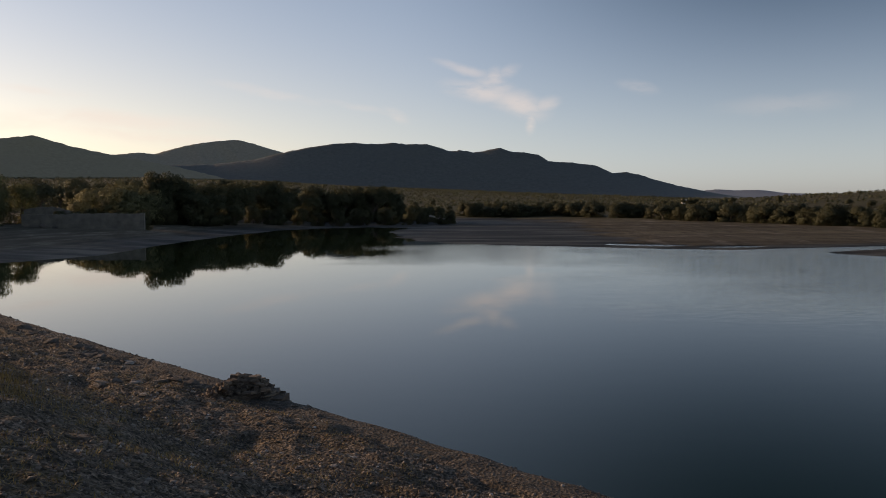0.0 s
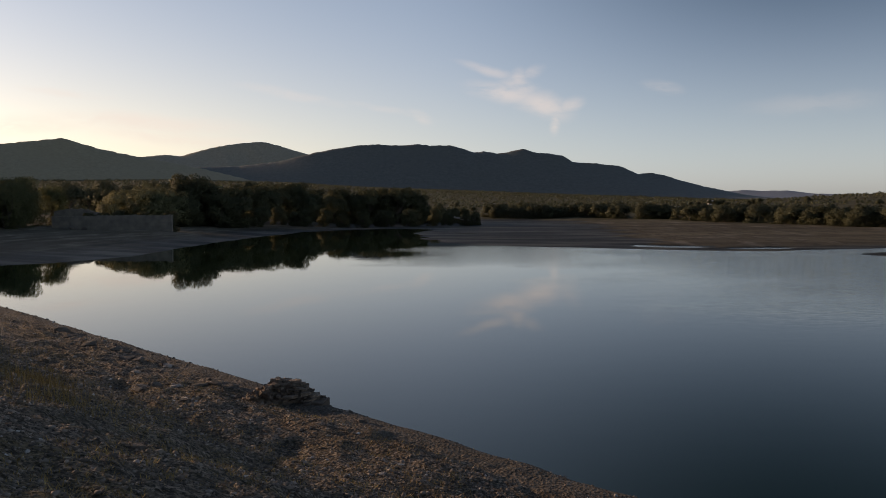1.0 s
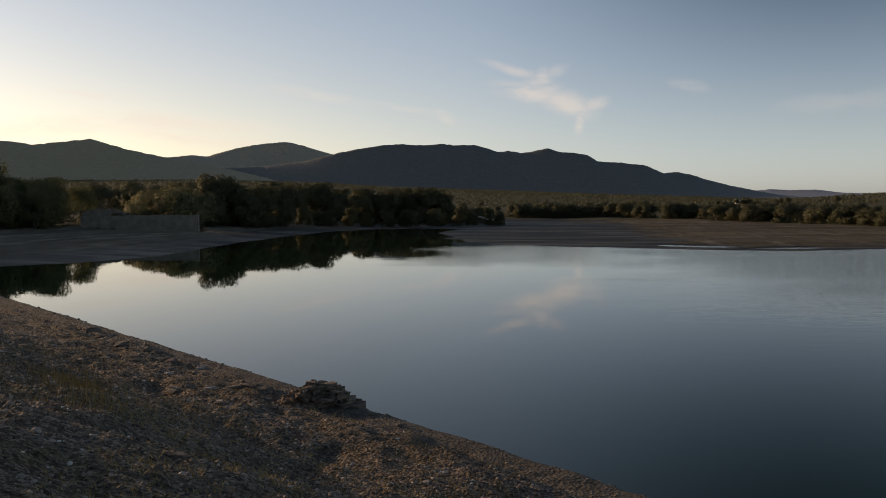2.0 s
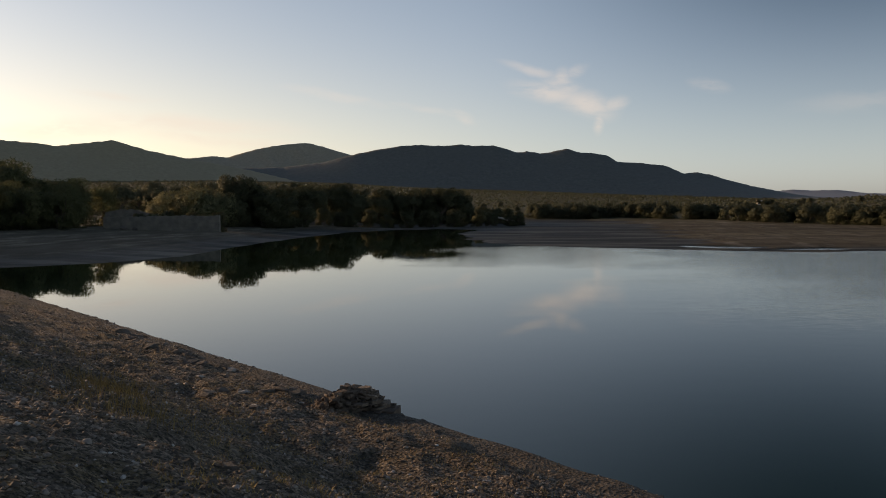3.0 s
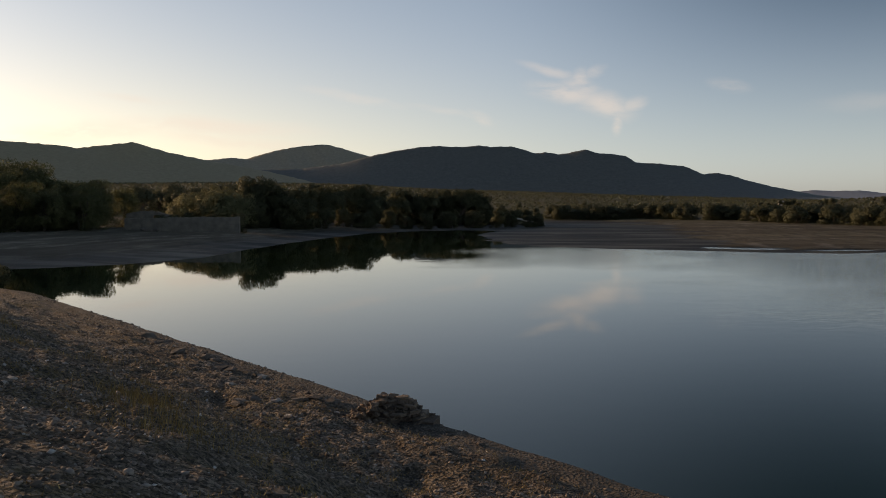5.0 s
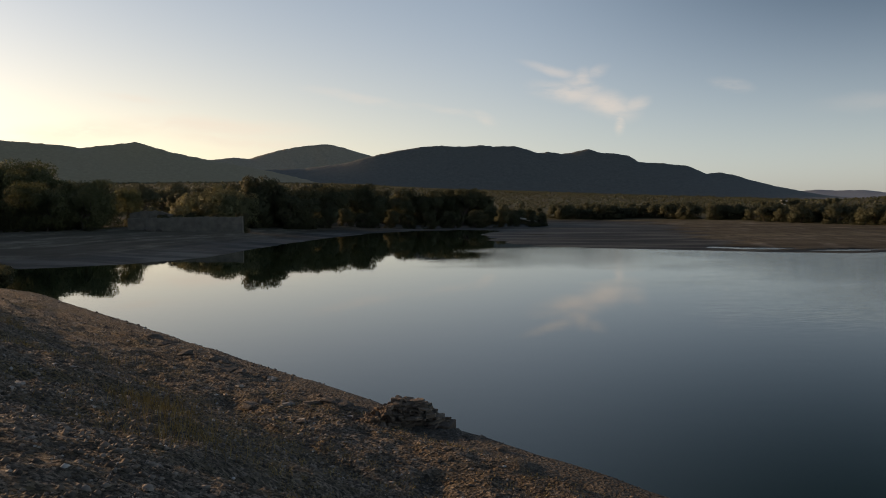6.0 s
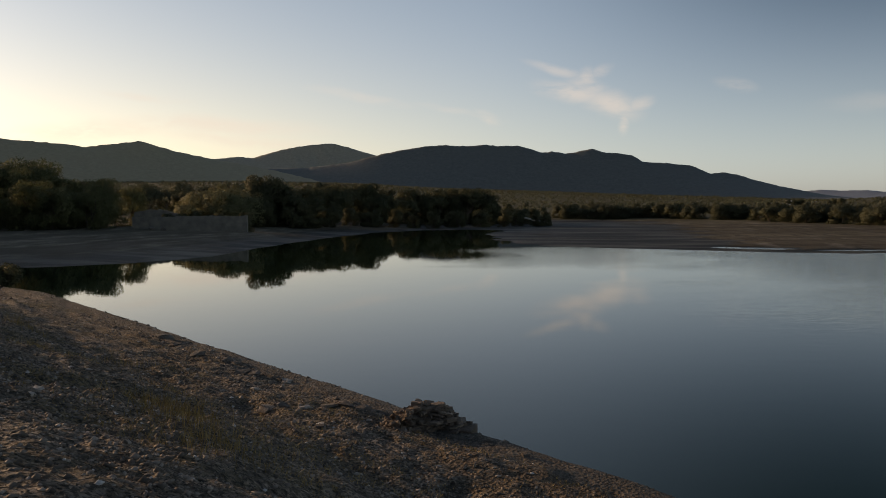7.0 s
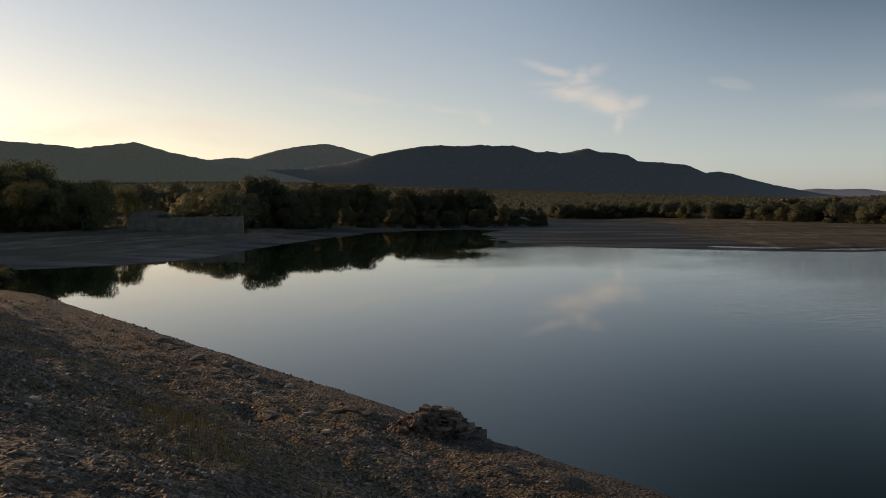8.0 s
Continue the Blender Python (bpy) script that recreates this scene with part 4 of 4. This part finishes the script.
# low row of rubble leading away from the stump, and single stones: along, across, width, pale
RUBBLE = [(2.87, 0.86, 0.42, False), (1.55, 0.63, 0.26, False), (1.87, 0.71, 0.24, False), (0.55, 1.04, 0.40, False), (0.35, 0.88, 0.32, False), (-0.27, 0.6, 0.15, True), (-0.12, 0.66, 0.2, False),
          (-0.79, 1.44, 0.13, True), (-2.18, 1.95, 0.30, False), (-2.15, 1.69, 0.26, False), (-2.48, 1.5, 0.17, True), (-2.42, 1.42, 0.24, False), (-2.4, 1.05, 0.36, False), (-2.72, 0.71, 0.30, False),
          (-2.6, 0.9, 0.3, False), (-4.18, 3.57, 0.07, True), (-3.7, 1.99, 0.17, False), (-3.62, 1.92, 0.12, True), (-3.29, 0.98, 0.08, True), (-5.54, 5.63, 0.09, True), (4.38, 0.7, 0.34, False),
          (5.37, 0.56, 0.4, False), (-8.28, 6.16, 0.04, True), (-8.96, 4.87, 0.16, False), (-8.03, 5.53, 0.12, False), (-5.73, 0.4, 0.15, False), (-5.05, 0.12, 0.16, False), (-4.9, 0.22, 0.16, False)]


def scatter_rocks():
    rng = random.Random(8)
    shapes = [stone_mesh("rock", 70 + k, (1, 1, 1), ROCK, 0.2, 0.22) for k in range(6)]
    pale = [stone_mesh("rock", 90 + k, (1, 1, 1), PALE, 0.2, 0.22) for k in range(3)]

    def drop(s, d, w, light=False):
        me = pale[rng.randrange(3)] if light else shapes[rng.randrange(6)]
        ob = new("rock", me)
        x, y = from_sd(s, d)
        w = w if light else 0.72 * w
        h = w * rng.uniform(0.28, 0.48)
        ob.location = (x, y, float(bank_height(np.array([s]), np.array([d]))[0]) + h * 0.08)
        ob.scale = (w, w * rng.uniform(0.6, 0.9), h)
        ob.rotation_euler = (rng.uniform(-0.2, 0.2), rng.uniform(-0.2, 0.2), rng.uniform(0, 6.28))
        tagged(ob, "small white stone lying on the gravel bank" if light else "weathered grey-brown rock half sunk in the bank", "rock", "rocks on the bank")

    # marked stones of the slope
    for s, d, w, light in RUBBLE:
        drop(s, d, w, light)
    for k in range(75):
        s, d = rng.uniform(-14, 12), rng.uniform(0.9, 6.6)
        drop(s, d, rng.uniform(0.04, 0.085) * (1.25 if d < 2 else 1.0), rng.random() < 0.10)


def dry_grass():
    rng = np.random.default_rng(33)
    n = 9000
    s, d = -15.5 + rng.gamma(1.8, 6.0, n), rng.uniform(0.7, 7.1, n)
    lush = fbm(s / 0.8, d / 0.6, 3, 91) + 0.45 * fbm(s / 4, d / 2.0, 2, 5) - 0.2 * np.exp(-((d - 3.5) / 0.8) ** 2) + 0.16 * np.exp(-((s + 6) / 1.7) ** 2 - ((d - 4.6) / 0.5) ** 2)
    keep = (lush + rng.uniform(-0.12, 0.12, n) > 0.06) & (s < 34)
    s, d, lush = s[keep], d[keep], lush[keep]
    n, k = len(s), 9
    x, y = from_sd(s, d)
    z = bank_height(s, d)
    h = rng.uniform(0.008, 0.026, (n, k)) * (1 + 1.2 * np.clip(lush, 0, 0.6))[:, None]
    q = rng.uniform(0, 6.28, (n, k))
    lean = rng.uniform(0.2, 1.5, (n, k)) * h
    fx, fy = x[:, None] + rng.normal(0, 0.04, (n, k)), y[:, None] + rng.normal(0, 0.04, (n, k))
    fz = np.repeat(z[:, None] - 0.006, k, 1)
    w = 0.0028 + 0.05 * h
    a = np.stack([fx - w * np.sin(q), fy + w * np.cos(q), fz], -1)
    b = np.stack([fx + w * np.sin(q), fy - w * np.cos(q), fz], -1)
    c = np.stack([fx + lean * np.cos(q), fy + lean * np.sin(q), fz + h], -1)
    v = np.stack([a, b, c], 2).reshape(-1, 3)
    ob = new("dry_grass", link_mesh("dry_grass", v, np.arange(len(v)).reshape(-1, 3), STRAW))
    tagged(ob, "short straw-coloured dry grass tufts on the bank", "grass", kind="stuff")


def build_far_wall():
    root = tagged(new("masonry_wall"), "long weathered grey masonry wall at the water's edge", "wall")
    root.location = (-79.5, 190.0, 1.7)
    rng = random.Random(12)
    for x0, x1, top in ((-13.6, -4.6, 3.25), (-4.6, 4.4, 3.35), (4.4, 13.4, 3.45)):
        bm = bmesh.new()
        cols = 30
        rows, step = [], 0.0
        for i in range(cols + 1):
            x = x0 + (x1 - x0) * i / cols
            step = 0.7 * step + rng.uniform(-0.1, 0.09)
            t = top + step + (rng.uniform(-0.12, 0) if rng.random() < 0.3 else 0)
            rows.append([bm.verts.new((x, yy, zz)) for yy, zz in ((-0.45, -1.2), (-0.35, t), (0.35, t), (0.45, -1.2))])
        for p, q in zip(rows, rows[1:]):
            for k in range(4):
                bm.faces.new((p[k], q[k], q[(k + 1) % 4], p[(k + 1) % 4]))
        bm.faces.new(rows[0][::-1])
        bm.faces.new(rows[-1])
        bmesh.ops.recalc_face_normals(bm, faces=bm.faces[:])
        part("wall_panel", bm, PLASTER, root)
    bm = bmesh.new()                          # broken return wall set back behind the first
    rows = []
    for i in range(15):
        x = -18.0 + 11.0 * i / 14
        t = 4.9 - 0.02 * (i - 6) ** 2 + rng.uniform(-0.22, 0.12)
        rows.append([bm.verts.new((x, yy, zz)) for yy, zz in ((9.6, -1.5), (9.7, t), (10.3, t), (10.4, -1.5))])
    for p, q in zip(rows, rows[1:]):
        for k in range(4):
            bm.faces.new((p[k], q[k], q[(k + 1) % 4], p[(k + 1) % 4]))
    bm.faces.new(rows[0][::-1])
    bm.faces.new(rows[-1])
    bmesh.ops.recalc_face_normals(bm, faces=bm.faces[:])
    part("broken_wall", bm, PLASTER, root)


def build_house():
    root = tagged(new("house"), "small white house among distant trees", "house")
    x, y = 142, 505
    root.location = (x, y, float(ground_height(np.array([x]), np.array([y]))[0]))
    tall = 7.45 - root.location.z
    walls = plain("white_wash", (0.6, 0.57, 0.52))
    bm = bmesh.new()
    bmesh.ops.create_cube(bm, size=1.0, matrix=Matrix.Translation((0, 0, tall / 2)) @ Matrix.Diagonal((2.6, 2.6, tall, 1)))
    part("wall", bm, walls, root)
    bm = bmesh.new()
    bmesh.ops.create_cube(bm, size=1.0, matrix=Matrix.Translation((0, 0, tall + 0.08)) @ Matrix.Diagonal((2.8, 2.9, 0.16, 1)))
    part("roof", bm, walls, root, "flat white roof slab")


def build_bush():
    """Low bush at the far end of the shoulder."""
    rng = np.random.default_rng(77)
    x, y = from_sd(21.7, 0.6)
    root = tagged(new("bush"), "low dark green bush on the embankment shoulder", "bush")
    root.location = (x, y, float(bank_height(np.array([21.7]), np.array([0.6]))[0]) - 0.05)
    bm = bmesh.new()
    for k in range(7):
        q = 0.9 * k
        tube(bm, (0, 0, 0), (0.5 * math.cos(q), 0.5 * math.sin(q), 0.55), 0.025, 0.008, 5)
    part("stems", bm, BARK, root)
    cs = np.array([(rng.normal(0, 0.4), rng.normal(0, 0.4), rng.uniform(0.25, 0.75)) for k in range(14)])
    ob = new("crown", leafy("crown", leaf_cloud(rng, cs, np.full(14, 0.32), 4500, 0.04), LEAF_WOOD))
    ob.parent = root


def build_weeds():
    """Taller dry weeds: sprays of thin stalks."""
    rng = np.random.default_rng(55)
    verts, faces, start = [], [], 0
    for s0, d0, tall in [(-5.5, 4.45, 0.26), (-5.0, 4.3, 0.25), (-4.5, 4.2, 0.2), (-6.2, 4.6, 0.22), (-6.8, 4.75, 0.18), (-7.3, 4.9, 0.14), (-2.2, 3.3, 0.16),
                         (1.5, 2.6, 0.2), (-0.4, 4.4, 0.2), (3.5, 3.8, 0.22)]:
        k = 110
        q = rng.uniform(0, 6.28, k)
        h = 0.8 * tall * rng.uniform(0.25, 1.0, k)
        lean = h * rng.uniform(0.1, 0.8, k)
        x0, y0 = from_sd(s0, d0)
        fx, fy = x0 + rng.normal(0, 0.24, k), y0 + rng.normal(0, 0.24, k)
        fz = bank_z(fx, fy) - 0.01
        w = 0.0022
        rings = []
        for up, out, wide in ((0.0, 0.0, 1.0), (0.55, 0.35, 1.0), (1.0, 1.0, 0.4)):
            px_, py_, pz_ = fx + out * lean * np.cos(q), fy + out * lean * np.sin(q), fz + up * h
            rings += [np.stack([px_ - w * wide, py_, pz_], -1), np.stack([px_ + w * wide, py_, pz_], -1)]
        verts.append(np.stack(rings, 1).reshape(-1, 3))
        base = start + 6 * np.arange(k)[:, None]
        faces += [base + np.array([[0, 1, 3, 2]]), base + np.array([[2, 3, 5, 4]])]
        start += 6 * k
    ob = new("dry_weeds", link_mesh("dry_weeds", np.concatenate(verts), np.concatenate(faces), STRAW))
    tagged(ob, "tufts of tall straw-coloured dry weeds on the slope", "weeds", kind="stuff")


def build_log():
    """Bleached trunk lying down the low bank at the head of the lake."""
    bm = bmesh.new()
    tube(bm, (-6.0, 0, 2.4), (-1.5, 0.3, 1.3), 0.30, 0.36, 8)
    tube(bm, (-1.5, 0.3, 1.3), (3.6, 0, 0.15), 0.36, 0.20, 8)
    for a, b in (((-3.5, 0.1, 1.8), (-2.2, -0.8, 2.6)), ((-0.2, 0.2, 1.0), (0.9, 0.9, 1.7)), ((1.4, 0.1, 0.65), (2.6, -0.9, 0.9))):
        tube(bm, a, b, 0.12, 0.04, 6)
    x, y = 1.0, 296.0
    me = bpy.data.meshes.new("driftwood_log")
    bm.to_mesh(me)
    bm.free()
    me.materials.append(plain("bleached_wood", (0.38, 0.34, 0.29)))
    ob = new("driftwood_log", me)
    ob.location = (x, y, float(ground_height(np.array([x + 3.0]), np.array([y]))[0]))
    tagged(ob, "bleached pale fallen trunk lying on the muddy shore", "log")


def build_boulders():
    for x, y, w in ((-87.5, 187.6, 1.5), (-84.6, 187.2, 1.2)):
        ob = new("boulder", stone_mesh("boulder", int(10 * w), (1, 1, 1), ROCK, 0.2, 0.25))
        ob.location = (x, y, float(ground_height(np.array([x]), np.array([y]))[0]) + 0.2)
        ob.scale = (w, w * 0.8, w * 0.6)
        tagged(ob, "dark boulder at the foot of the masonry wall", "rock", "boulders by the wall")


build_pile()
scatter_pebbles()
scatter_rocks()
dry_grass()
build_far_wall()
build_house()
build_bush()
build_weeds()
build_log()
build_boulders()
